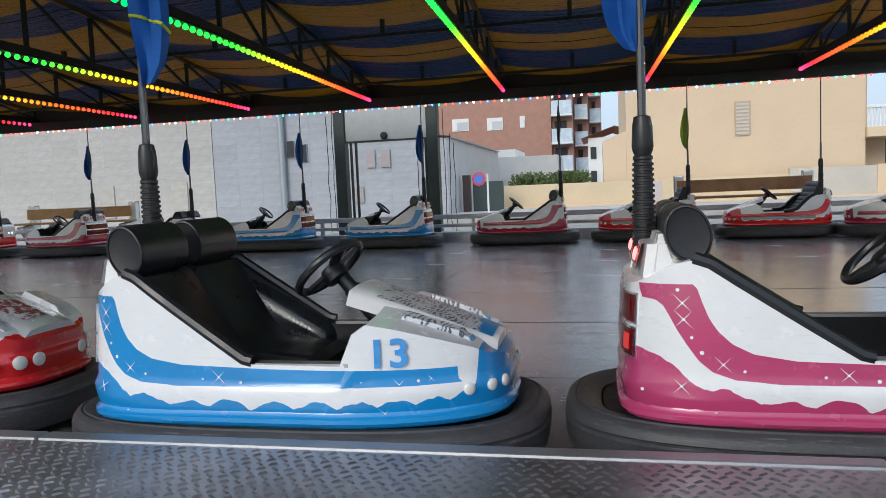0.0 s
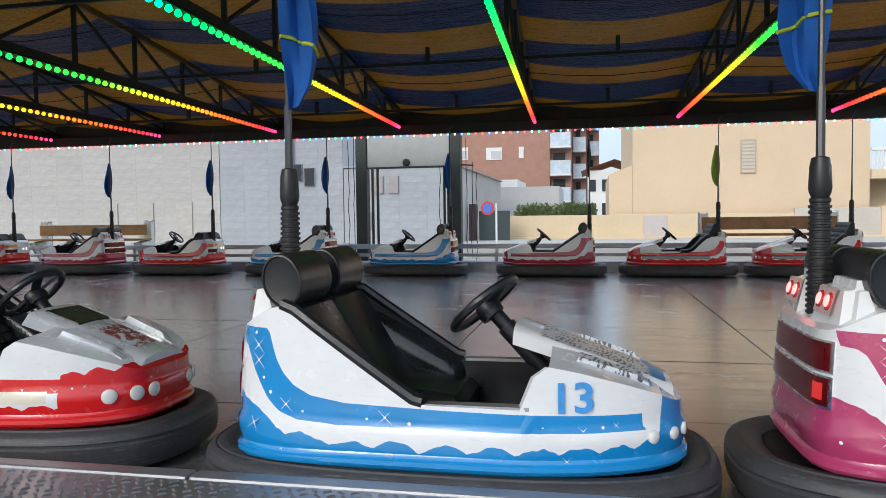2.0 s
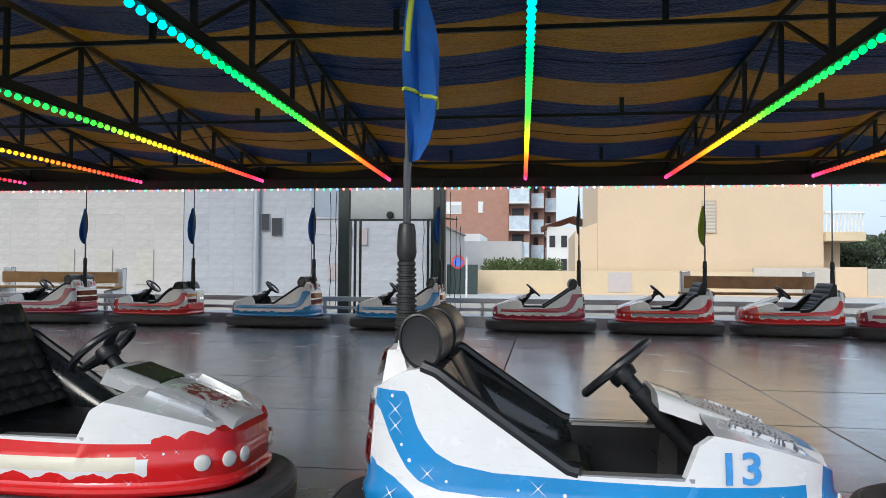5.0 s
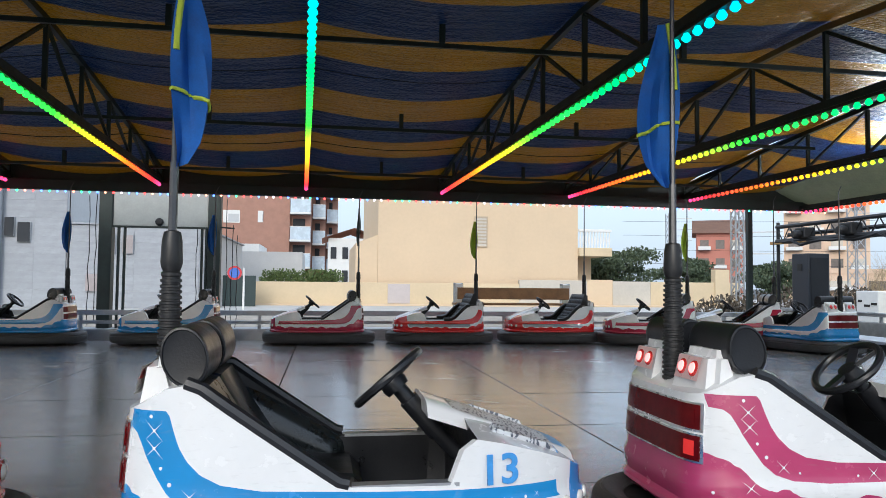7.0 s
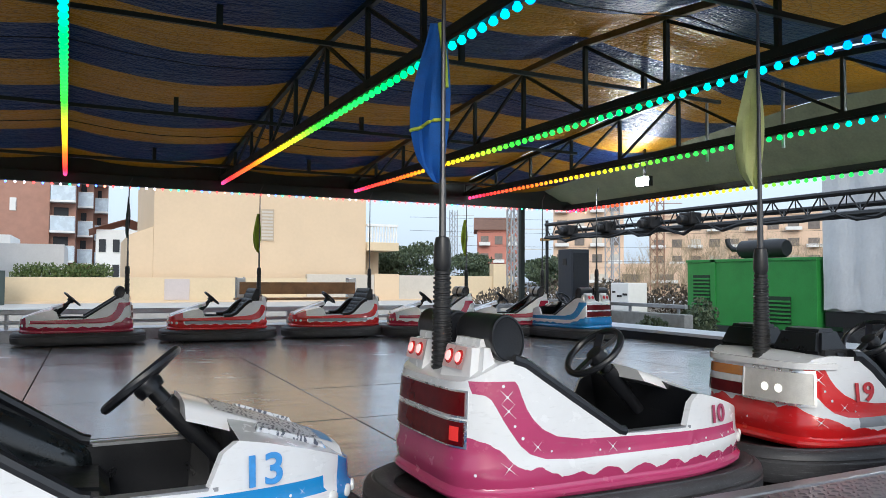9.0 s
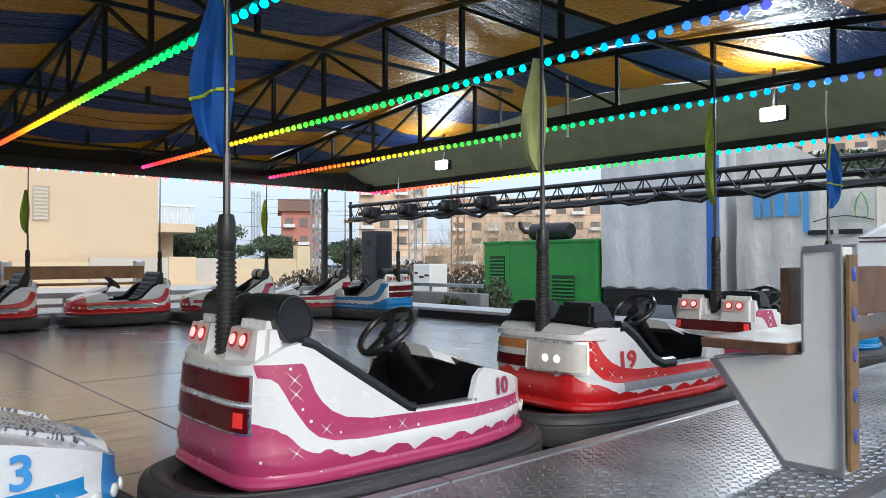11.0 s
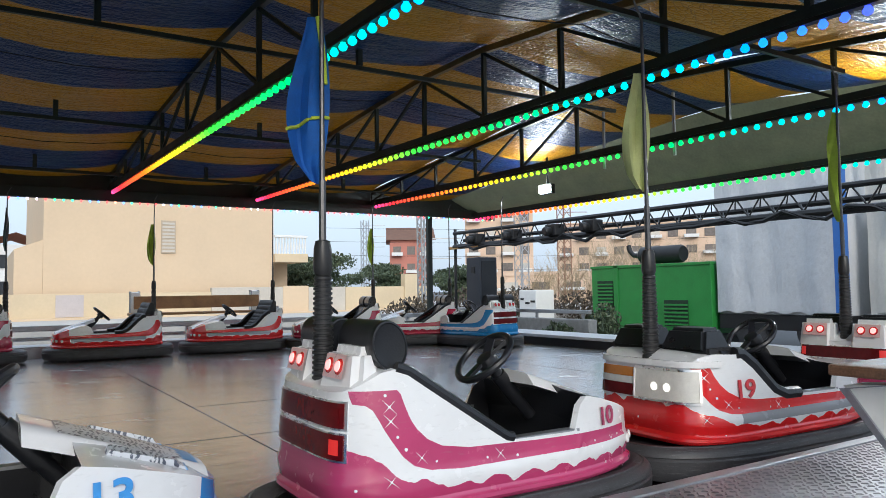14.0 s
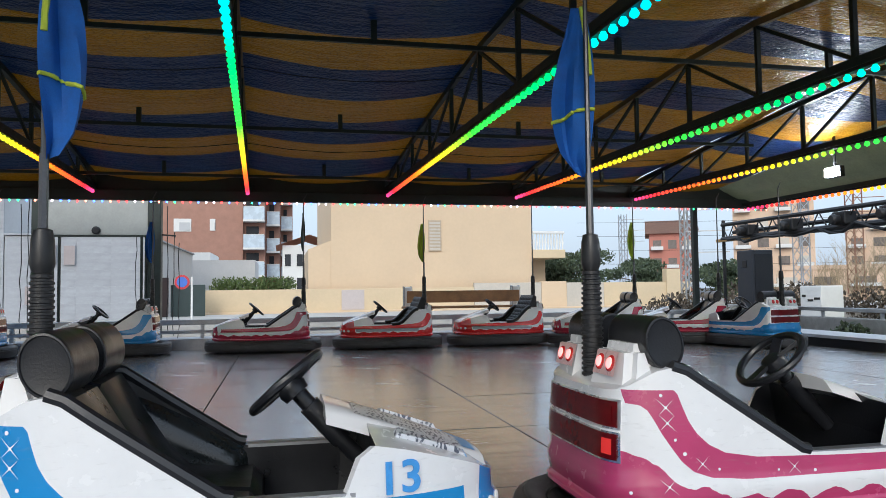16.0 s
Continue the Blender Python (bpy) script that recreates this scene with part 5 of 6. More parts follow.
def stone_mat(name, color, var=0.12):
    m, n, l, b = material(name)
    v = coords(m, "Object")
    info = n.new("ShaderNodeObjectInfo")
    g = noisen(m, scaled(m, v, (1, 1, 2.5)), 2.5, 6, 0.65)
    c = mixn(m, ramp(m, g, [(0.3, 0.0), (0.7, 1.0)]), tuple(k * (1 - var) for k in color), tuple(k * (1 + var) for k in color))
    c = mixn(m, mathn(m, "MULTIPLY", info.outputs["Random"], 0.30), c, tuple(k * 0.74 for k in color))
    stain = ramp(m, noisen(m, scaled(m, coords(m, "Object"), (0.9, 1, 2.2)), 0.9, 5, 0.7), [(0.45, 0.0), (0.72, 1.0)])
    c = mixn(m, mathn(m, "MULTIPLY", stain, 0.35), c, tuple(k * 0.68 for k in color))
    l.new(c, b.inputs["Base Color"])
    b.inputs["Roughness"].default_value = 0.85
    bump(m, b, noisen(m, v, 18, 4), 0.3, 0.01)
    return m


STONE_WARM, STONE_GREY = stone_mat("pale_travertine", (0.46, 0.435, 0.405)), stone_mat("grey_limestone", (0.37, 0.38, 0.40))
BRICK = plain("brown_red_brick", (0.38, 0.205, 0.15), 0.85, 0, 0.15, 1.5, 0.1)
PEACH = plain("peach_render", (0.64, 0.485, 0.325), 0.85, 0, 0.06, 0.5, 0.05)
PEACH2 = plain("pale_peach_render", (0.62, 0.49, 0.32), 0.85, 0, 0.08, 0.7, 0.05)
GREYREND = plain("grey_render", (0.5, 0.5, 0.5), 0.85, 0, 0.1, 0.8, 0.05)
PALEPANEL = plain("weathered_pale_render", (0.52, 0.47, 0.40), 0.85, 0, 0.12, 0.8, 0.06)
WHITEREND = plain("white_render", (0.72, 0.71, 0.68), 0.85, 0, 0.08, 0.8, 0.05)
PINKREND = plain("salmon_render", (0.64, 0.40, 0.28), 0.85, 0, 0.1, 0.5, 0.05)
CREAMREND = plain("cream_render", (0.68, 0.49, 0.35), 0.85, 0, 0.1, 0.5, 0.05)
TILE = plain("brown_roof_tile", (0.32, 0.18, 0.125), 0.8, 0, 0.2, 2, 0.1)
GLASSDARK = plain("dark_window_glass", (0.022, 0.025, 0.03), 0.7, 0, 0.2, 3, 0.0)
PALEGLASS = plain("pale_balcony_glass", (0.52, 0.60, 0.66), 0.25, 0, 0.12, 2, 0.0)

SHUTTER = plain("dull_pink_shutter", (0.36, 0.31, 0.30), 0.8, 0, 0.15, 4, 0.04)
GLASSFAR = plain("shaded_far_window", (0.15, 0.125, 0.11), 0.4, 0, 0.35, 3, 0.0)
stone_house = thing("stone_building", "pale travertine clad building with blind windows", "building")
part("wall", box((-75, 28.05, -0.3), (-15.4, 44, 9.0)), GREYREND, stone_house)
for x in (-28.9, -27.4, -20.4, -18.75, -17.0):
    w = part("blind_window", box((x - 0.36, 27.93, 0.35), (x + 0.36, 28.0, 1.72), 0.01), stone_mat("bricked_up_window", (0.46, 0.43, 0.38)), stone_house)
grey_house = thing("grey_building", "grey limestone clad building with small dark windows", "building")
part("wall", box((-15.38, 28.07, -0.3), (-10.2, 44, 9.0)), GREYREND, grey_house)
part("wall", box((-10.19, 28.07, -0.3), (-5.75, 42, 2.92)), GREYREND, grey_house)
part("coping", box((-10.19, 27.95, 2.925), (-5.65, 42.1, 2.99), 0.01), STONE_GREY, grey_house)
bm = bmesh.new()
rod(bm, (-12.35, 27.85, 0.0), (-12.35, 27.85, 8.5), 0.13, 10)
part("drain_pipe", bm, plain("zinc_pipe", (0.33, 0.35, 0.37), 0.5, 0.4, 0.1, 2, 0.03), grey_house, "zinc drain pipe", True)
for x, z, w, h in ((-12.02, 2.8, 0.15, 0.32), (-11.55, 2.62, 0.2, 0.34), (-8.75, 2.25, 0.17, 0.32), (-8.15, 2.25, 0.17, 0.32), (-9.3, 0.9, 0.2, 0.3)):
    win = part("window", box((x - w - 0.015, 27.93, z - h - 0.015), (x + w + 0.015, 28.02, z + h + 0.015), 0.005), STONE_GREY, grey_house)
    part("pane", box((x - w, 27.915, z - h), (x + w, 27.929, z + h)), GLASSDARK if z > 2.5 else SHUTTER, win)
for mat, xa, xb, za, zb, bw, bh, owner in ((STONE_WARM, -33.0, -15.42, 0.02, 5.0, 1.25, 0.62, stone_house), (STONE_GREY, -15.38, -10.2, 0.02, 5.0, 1.04, 0.62, grey_house), (STONE_GREY, -10.19, -5.75, 0.02, 2.90, 1.1, 0.576, grey_house)):
    o = link("stone_panel", box((0.0014, -0.05, 0.0014), (bw - 0.0014, 0.0, bh - 0.0014)), mat)
    me = o.data
    bpy.data.objects.remove(o)
    nxp, nzp = int((xb - xa) / bw), int((zb - za) / bh + 0.01)
    for i in range(nxp + 1):
        for j in range(nzp):
            x = xb - (i + 1) * bw
            if x < xa - 0.05:
                continue
            shared("stone_panel", me, owner, (x, 28.04 if owner is stone_house else 28.06, za + j * bh))
part("plain_cladding", box((-75, 27.99, 5.0), (-15.41, 28.04, 9.0)), STONE_WARM, stone_house)
part("plain_cladding", box((-75, 27.985, 0.02), (-33.7, 28.04, 5.0)), STONE_WARM, stone_house)
part("plain_cladding", box((-15.37, 28.01, 4.99), (-10.21, 28.06, 9.0)), STONE_GREY, grey_house)

gate = thing("garage_gate", "dark green sheet metal gate beside a grey post", "gate")
part("leaf", box((-5.2, 30.2, 0.02), (-3.95, 30.26, 1.22), 0.01), plain("dark_green_gate_paint", (0.03, 0.05, 0.05), 0.5, 0.2, 0.2, 2, 0.03), gate)
part("post", box((-5.6, 30.1, 0.02), (-5.3, 30.4, 1.5), 0.01), plain("brown_post", (0.07, 0.045, 0.04), 0.7, 0, 0.2, 3, 0.05), gate)
low_house = thing("low_building", "low pale grey building with a flat roof", "building")
part("wall", box((-11, 45, 0.0), (-2.6, 52, 2.75)), GREYREND, low_house)
part("wall", box((-11, 46, 2.75), (-5.2, 52, 3.25)), WHITEREND, low_house)

no_parking = thing("road_sign", "round blue and red no parking sign on a pole", "road sign")
bm = bmesh.new()
rod(bm, (-4.02, 26.5, 0.02), (-4.02, 26.5, 1.45), 0.035, 8)
part("post", bm, WHITEREND, no_parking)
mrot = Matrix.Translation((-4.32, 26.42, 1.28)) @ Matrix.Rotation(radians(90), 4, "X")
bm = bmesh.new()
lathe(bm, [(0.24, -0.02), (0.24, 0.0)], 24, mrot)
part("rim", bm, plain("sign_red", (0.55, 0.04, 0.05), 0.4, 0, 0.1, 5, 0.0), no_parking)
bm = bmesh.new()
lathe(bm, [(0.17, 0.001), (0.17, 0.008)], 24, mrot)
part("face", bm, plain("sign_blue", (0.06, 0.16, 0.55), 0.4, 0, 0.1, 5, 0.0), no_parking)

# brick block of flats
flats = thing("brick_flats", "brown brick block of flats with pale glass balconies", "building")
part("wall", box((-18, 72, 0), (-4.62, 86, 16)), BRICK, flats)
for z in (2.42, 4.98, 7.62, 10.3, 12.9):
    for x0, x1, y, drop in ((-4.58, -2.62, 71.3, 0.0), (-2.50, -1.22, 74.6, 0.15), (-1.10, 0.05, 78.0, 0.3)):
        zz = z - drop
        bal = part("balcony", box((x0, y, zz - 0.18), (x1, y + 1.39, zz)), WHITEREND, flats, "white balcony slab")
        part("parapet", box((x0 + 0.04, y + 0.02, zz), (x1 - 0.04, y + 0.07, zz + 1.22), 0.01), PALEGLASS, bal, "pale glass parapet")
        part("parapet_side", box((x1 - 0.035, y + 0.075, zz), (x1 - 0.005, y + 1.38, zz + 1.22)), PALEGLASS, bal)
        part("handrail", box((x0 + 0.02, y, zz + 1.221), (x1 - 0.02, y + 0.09, zz + 1.27)), WHITEREND, bal)
        part("window", box((x0 + 0.25, y + 1.31, zz + 0.02), (x1 - 0.55, y + 1.389, zz + 2.1)), GLASSDARK, bal)
for x0, x1, y in ((-4.61, -2.6, 72.7), (-2.59, -1.2, 76.0), (-1.19, 0.1, 79.4)):
    part("wall", box((x0, y, 0), (x1, 86, 15.5)), BRICK, flats)
for x0, x1, z0_, z1_ in ((-14.26, -12.6, 6.6, 7.8), (-10.8, -9.25, 6.5, 7.7), (-7.6, -7.1, 6.6, 7.7)):
    w = part("window", box((x0, 71.93, z0_), (x1, 71.99, z1_), 0.01), WHITEREND, flats, "white shuttered window")
    part("shutter", box((x0 + 0.5, 71.9, z0_ + 0.1), (x1 - 0.08, 71.929, z1_ - 0.35)), GREYREND, w)

villa = thing("white_house", "small white house with a brown tiled roof", "house")
part("wall", box((-1.0, 58, 0), (3.0, 66, 4.4)), WHITEREND, villa)
bm = bmesh.new()
sheet(bm, [[(-1.5, 57.5, 4.35), (1.0, 57.5, 5.2), (3.5, 57.5, 4.35)], [(-1.5, 66.5, 4.35), (1.0, 66.5, 5.2), (3.5, 66.5, 4.35)]])
bmesh.ops.solidify(bm, geom=bm.faces[:], thickness=0.15)
part("roof", bm, TILE, villa)
for x in (-0.6, 0.3):
    for z in (1.0, 2.8):
        part("window", box((x - 0.22, 57.93, z), (x + 0.22, 57.99, z + 0.9)), GLASSDARK, villa)

# peach house with the balcony
peach = thing("peach_house", "peach rendered house with a balustraded balcony", "house")
part("wall", box((0.95, 32.3, 0), (9.95, 44, 8.5)), PEACH, peach)
bm = bmesh.new()
vs = [bm.verts.new(p) for p in ((0.0, 32.32, 0), (0.945, 32.32, 0), (0.945, 32.32, 3.06), (0.0, 32.32, 2.68), (0.0, 40, 0), (0.945, 40, 0), (0.945, 40, 3.06), (0.0, 40, 2.68))]
for f in ((0, 1, 2, 3), (7, 6, 5, 4), (0, 4, 5, 1), (1, 5, 6, 2), (2, 6, 7, 3), (3, 7, 4, 0)):
    bm.faces.new([vs[i] for i in f])
part("annex", bm, PEACH, peach)
vent = part("vent_grille", box((5.18, 32.24, 2.60), (5.76, 32.29, 3.96), 0.01), plain("grey_grille", (0.46, 0.37, 0.27), 0.8, 0, 0.15, 4, 0.05), peach, "grey brick vent grille")
for k in range(9):
    part("slat", box((5.23, 32.226, 2.66 + k * 0.142), (5.71, 32.235, 2.74 + k * 0.142)), PALEPANEL, vent)
part("wing", box((9.96, 34.2, 0), (11.3, 44, 2.28)), PEACH, peach)
slab = part("balcony_slab", box((9.96, 32.1, 2.28), (11.5, 44, 2.66), 0.02), PEACH2, peach)
for k in range(11):
    bm = bmesh.new()
    lathe(bm, [(0.04, 0.0), (0.025, 0.1), (0.05, 0.35), (0.025, 0.6), (0.04, 0.72)], 8, Matrix.Translation((10.05 + k * 0.138, 32.25, 2.66)))
    part("baluster", bm, WHITEREND, slab, "", True)
part("handrail", box((9.97, 32.16, 3.385), (11.5, 32.34, 3.50), 0.01), WHITEREND, slab)
part("upper_wall", box((9.96, 36, 2.67), (11.2, 44, 8.0)), PEACH, peach)

yard = thing("yard_wall", "low peach and grey rendered yard wall", "wall")
for x0, x1, z, mat in ((-4.2, 7.1, 1.0, PEACH2), (7.11, 10.2, 1.18, PALEPANEL), (10.21, 11.4, 1.22, PEACH), (11.41, 13.2, 1.16, PALEPANEL), (13.21, 17.6, 1.15, PEACH2)):
    part("wall_panel", box((x0, 31.8, 0), (x1, 32.05, z), 0.01), mat, yard)
part("pale_patch", box((1.35, 31.775, 0.12), (2.3, 31.80, 0.95)), plain("lilac_grey_patch", (0.50, 0.44, 0.42), 0.85, 0, 0.1, 1.5, 0.04), yard)
part("footing", box((-4.3, 31.5, 0.0), (18, 31.79, 0.09), 0.01), PEACH, yard)
part("pillar", box((16.3, 31.7, 0), (17.0, 32.1, 1.75), 0.02), PEACH2, yard)


# ---- plants ----
def leaf_mat(name, a, b_):
    m, n, l, b = material(name)
    g = n.new("ShaderNodeNewGeometry")
    l.new(ramp(m, g.outputs["Random Per Island"], [(0.0, a), (1.0, b_)]), b.inputs["Base Color"])
    b.inputs["Roughness"].default_value = 0.6
    return m


LEAF = leaf_mat("dark_leaves", (0.03, 0.05, 0.025), (0.09, 0.12, 0.06))
LEAF_HEDGE = leaf_mat("hedge_leaves", (0.05, 0.09, 0.02), (0.13, 0.17, 0.05))
LEAF_DRY = leaf_mat("dry_reed", (0.26, 0.19, 0.11), (0.46, 0.36, 0.22))
LEAF_BRUSH = leaf_mat("brown_brush", (0.04, 0.032, 0.022), (0.12, 0.09, 0.06))
BARK = plain("rough_bark", (0.10, 0.075, 0.05), 0.9, 0, 0.3, 6, 0.15)


def leaf_cloud(blobs, count, size, seed, stretch=1.0):
    r = random.Random(seed)
    verts, faces = [], []
    for _ in range(count):
        c, rad = r.choice(blobs)
        d = Vector((r.gauss(0, 1), r.gauss(0, 1), r.gauss(0, 1))).normalized() * (r.random() ** 0.45)
        p = Vector(c) + Vector((d.x * rad[0], d.y * rad[1], d.z * rad[2]))
        q = Euler((r.uniform(0, 6), r.uniform(0, 6), r.uniform(0, 6))).to_matrix()
        s = size * r.uniform(0.6, 1.3)
        o = len(verts)
        for a, b in ((-0.5, 0), (0, -0.3), (0.5, 0), (0, 0.3)):
            verts.append(p + q @ Vector((a * s, b * s * stretch, 0.06 * s * (1 if a == 0 else -1))))
        faces.append((o, o + 1, o + 2, o + 3))
    me = bpy.data.meshes.new("leaves")
    me.from_pydata(verts, [], faces)
    return me


def tree(label, x, y, z0, height, width, seed, count=2600, leaf=0.3, mat=None):
    t = thing("tree", label, "tree", "trees")
    r = random.Random(seed)
    bm = bmesh.new()
    rod(bm, (x, y, z0), (x + 0.1, y, z0 + height * 0.55), height * 0.035, 8, height * 0.02)
    blobs = []
    for k in range(16):
        a = r.uniform(0, 6.28)
        d = r.uniform(0.02, 0.36) * width
        c = (x + d * math.cos(a), y + d * math.sin(a), z0 + height * r.uniform(0.25, 0.85))
        rod(bm, (x + 0.05, y, z0 + height * r.uniform(0.3, 0.5)), c, height * 0.014, 6, height * 0.004)
        blobs.append((c, (width * r.uniform(0.14, 0.24), width * r.uniform(0.14, 0.24), height * r.uniform(0.09, 0.17))))
    part("trunk", bm, BARK, t, "", True)
    me = leaf_cloud(blobs, count, leaf, seed)
    me.materials.append(mat or LEAF)
    c = new("crown", me)
    c.parent = t
    return t


tree("dark green round tree behind the yard wall", 12.9, 36.0, 0.0, 3.1, 5.2, 3, 6500, 0.17)
tree("dark green pine behind the yard wall", 19.5, 40.0, -0.3, 3.0, 6.0, 5, 6000, 0.2)
tree("dark green pine beyond the yard wall", 23.5, 38.0, -0.3, 2.8, 5.0, 15, 5200, 0.2)
tree("tall dark tree behind the caravan", 19.0, 6.0, -0.5, 6.4, 9.5, 8, 60000, 0.16)
tree("tall dark tree beside the caravan", 19.5, 1.2, -0.5, 6.6, 10.0, 9, 60000, 0.16)


def stuff(name, label, category, blobs, count, size, seed, mat, stretch=1.0):
    me = leaf_cloud(blobs, count, size, seed, stretch)
    me.materials.append(mat)
    return tagged(new(name, me), label, category, kind="stuff")


r = random.Random(21)
stuff("hedge", "trimmed green hedge along the yard wall", "hedge", [((-3.7 + 0.36 * k, 32.5, 1.12 + r.uniform(-0.05, 0.08)), (0.34, 0.3, 0.42)) for k in range(9)], 3800, 0.11, 31, LEAF_HEDGE)
stuff("brush", "brown scrub beyond the ride", "scrub", [((13.0 + 1.1 * k, 26.0 - 0.2 * k + r.uniform(-1, 1), 0.0), (1.2, 0.9, r.uniform(0.7, 1.1))) for k in range(14)], 11000, 0.17, 32, LEAF_BRUSH)
stuff("shrub", "small green shrub beside the generator", "shrub", [((11.8, 13.9, 0.1), (0.4, 0.4, 0.5)), ((11.9, 14.4, -0.1), (0.4, 0.4, 0.4)), ((10.1, 12.5, 0.0), (0.3, 0.35, 0.5)), ((9.4, 12.9, -0.1), (0.25, 0.5, 0.35))], 1900, 0.12, 33, LEAF)
verts, faces = [], []
r = random.Random(40)


def twig(a, b, w):
    """A thin three-sided stem from a to b."""
    o = len(verts)
    for p, k in ((a, 1.0), (b, 0.45)):
        verts.extend([(p[0] - w * k, p[1] - w * k * 0.5, p[2]), (p[0] + w * k, p[1] - w * k * 0.5, p[2]), (p[0], p[1] + w * k, p[2])])
    for q in range(3):
        faces.append((o + q, o + (q + 1) % 3, o + 3 + (q + 1) % 3, o + 3 + q))


def sprout(p, d, length, w, depth):
    q = p + d * length
    twig(p, q, w)
    if depth:
        for _ in range(3 if depth > 1 else 4):
            e = (d + Vector((r.gauss(0, 0.42), r.gauss(0, 0.42), r.uniform(-0.1, 0.4)))).normalized()
            sprout(p.lerp(q, r.uniform(0.45, 1.0)), e, length * r.uniform(0.5, 0.8), w * 0.62, depth - 1)


for cx, h in ((19.2, 0.9), (20.3, 1.2), (21.0, 1.5), (21.8, 1.8), (22.6, 1.9), (23.6, 1.7), (24.6, 1.5), (25.6, 1.7), (26.8, 1.6), (28.0, 1.5)):
    for _ in range(13):
        base = Vector((cx + r.gauss(0, 0.5), 26 - (cx - 20) * 0.75 + r.gauss(0, 0.6), -0.5))
        sprout(base, Vector((r.gauss(0, 0.22), r.gauss(0, 0.22), 1.0)).normalized(), h * r.uniform(0.7, 1.2), 0.018, 3)
me = bpy.data.meshes.new("bare_bushes")
me.from_pydata([tuple(v) for v in verts], [], faces)
me.materials.append(LEAF_DRY)
tagged(new("bare_bushes", me), "tangle of tan bare bushes beyond the ride", "bushes", kind="stuff")


# ---- distant blocks ----
def block(label, x, y, w, d, h, yaw, mat, roof, cols, rows_, z=-0.5):
    e = thing("apartment_building", label, "building", "far buildings")
    e.matrix_world = pose(x, y, z, 0, 0, yaw)
    part("wall", box((-w / 2, 0, 0), (w / 2, d, h)), mat, e)
    bm = bmesh.new()
    if roof:
        sheet(bm, [[(-w / 2 - 0.5, -0.5, h), (w / 2 + 0.5, -0.5, h)], [(-w / 2 - 0.5, d / 2, h + roof), (w / 2 + 0.5, d / 2, h + roof)], [(-w / 2 - 0.5, d + 0.5, h), (w / 2 + 0.5, d + 0.5, h)]])
        bmesh.ops.solidify(bm, geom=bm.faces[:], thickness=0.2)
    else:
        quad_box(bm, (-w / 2 - 0.1, -0.1, h), (w / 2 + 0.1, d + 0.1, h + 0.35))
    part("roof", bm, TILE if roof else mat, e)
    for i in range(cols):
        for j in range(rows_):
            cx, cz = -w / 2 + w * (i + 0.5) / cols, 1.0 + (h - 1.2) * j / rows_
            ww, hh = w / cols * 0.28, (h - 1.2) / rows_ * 0.24
            win = part("window", box((cx - ww, -0.08, cz + hh), (cx + ww, -0.003, cz + 3 * hh)), GLASSFAR if (i * 7 + j * 3) % 4 else PALEPANEL, e)
            if (i + j) % 2 == 0:
                part("balcony", box((cx - ww * 1.4, -0.9, cz + hh * 0.7), (cx + ww * 1.4, -0.085, cz + hh * 1.5)), WHITEREND, win)
    return e


block("red rendered house with a brown tiled roof", 47, 84, 5.5, 9, 8.0, -28, plain("red_render", (0.50, 0.20, 0.15), 0.85, 0, 0.1, 0.5, 0.05), 2.0, 3, 3)
block("tall cream block behind the corner post", 57, 78, 9, 10, 14.5, -35, CREAMREND, 0, 4, 6)
block("long low cream block of flats", 70, 66, 20, 10, 9.5, -46, CREAMREND, 0, 9, 4)
block("tall salmon block of flats", 87, 52, 22, 10, 17.0, -58, PINKREND, 0, 10, 7)
block("tall cream block of flats behind the generator", 96, 32, 26, 10, 19.0, -70, CREAMREND, 0, 11, 8)
block("low white shed beyond the scrub", 44, 50, 14, 5, 2.6, -40, CREAMREND, 0, 5, 1)


def lattice(label, x, y, h, w, mat):
    t = thing("lattice_mast", label, "mast", "masts")
    bm = bmesh.new()
    c = [(x - w, y - w), (x + w, y - w), (x + w, y + w), (x - w, y + w)]
    for a in c:
        bar(bm, (*a, -0.5), (*a, h), 0.05, 0.05)
    n = int((h + 0.5) / (2 * w))
    for k in range(n):
        z0, z1 = -0.5 + k * 2 * w, -0.5 + (k + 1) * 2 * w
        for i in range(4):
            a, b = c[i], c[(i + 1) % 4]
            bar(bm, (*a, z0), (*b, z1), 0.03, 0.03)
    part("lattice", bm, mat, t)
    for z in (h - 0.4, h - 1.2, h - 2.0):
        bm = bmesh.new()
        bar(bm, (x, y, z), (x + 1.3, y - 0.8, z), 0.04, 0.04)
        part("arm", bm, mat, t)
    return t


lattice("grey steel lattice catenary mast", 23.3, 50.0, 6.2, 0.22, GALV)
lattice("grey steel lattice mast by the corner", 13.8, 25.8, 4.2, 0.16, GALV)
lattice("rusty red lattice mast beyond the scrub", 30.5, 36.0, 7.0, 0.3, plain("rusty_mast", (0.28, 0.14, 0.09), 0.7, 0.2, 0.3, 3, 0.05))
lattice("grey lattice mast beyond the scrub", 27.0, 36.0, 7.0, 0.3, GALV)
bm = bmesh.new()
for k in range(4):
    z = 2.2 + 0.9 * k
    sweep(bm, [(18 + 4 * i, 46 - 2.5 * i, z + 0.03 * (i - 3) ** 2) for i in range(8)], 0.008, 4)
tagged(link("overhead_wires", bm, BLACKSTEEL), "thin overhead wires beyond the ride", "wires", kind="stuff")

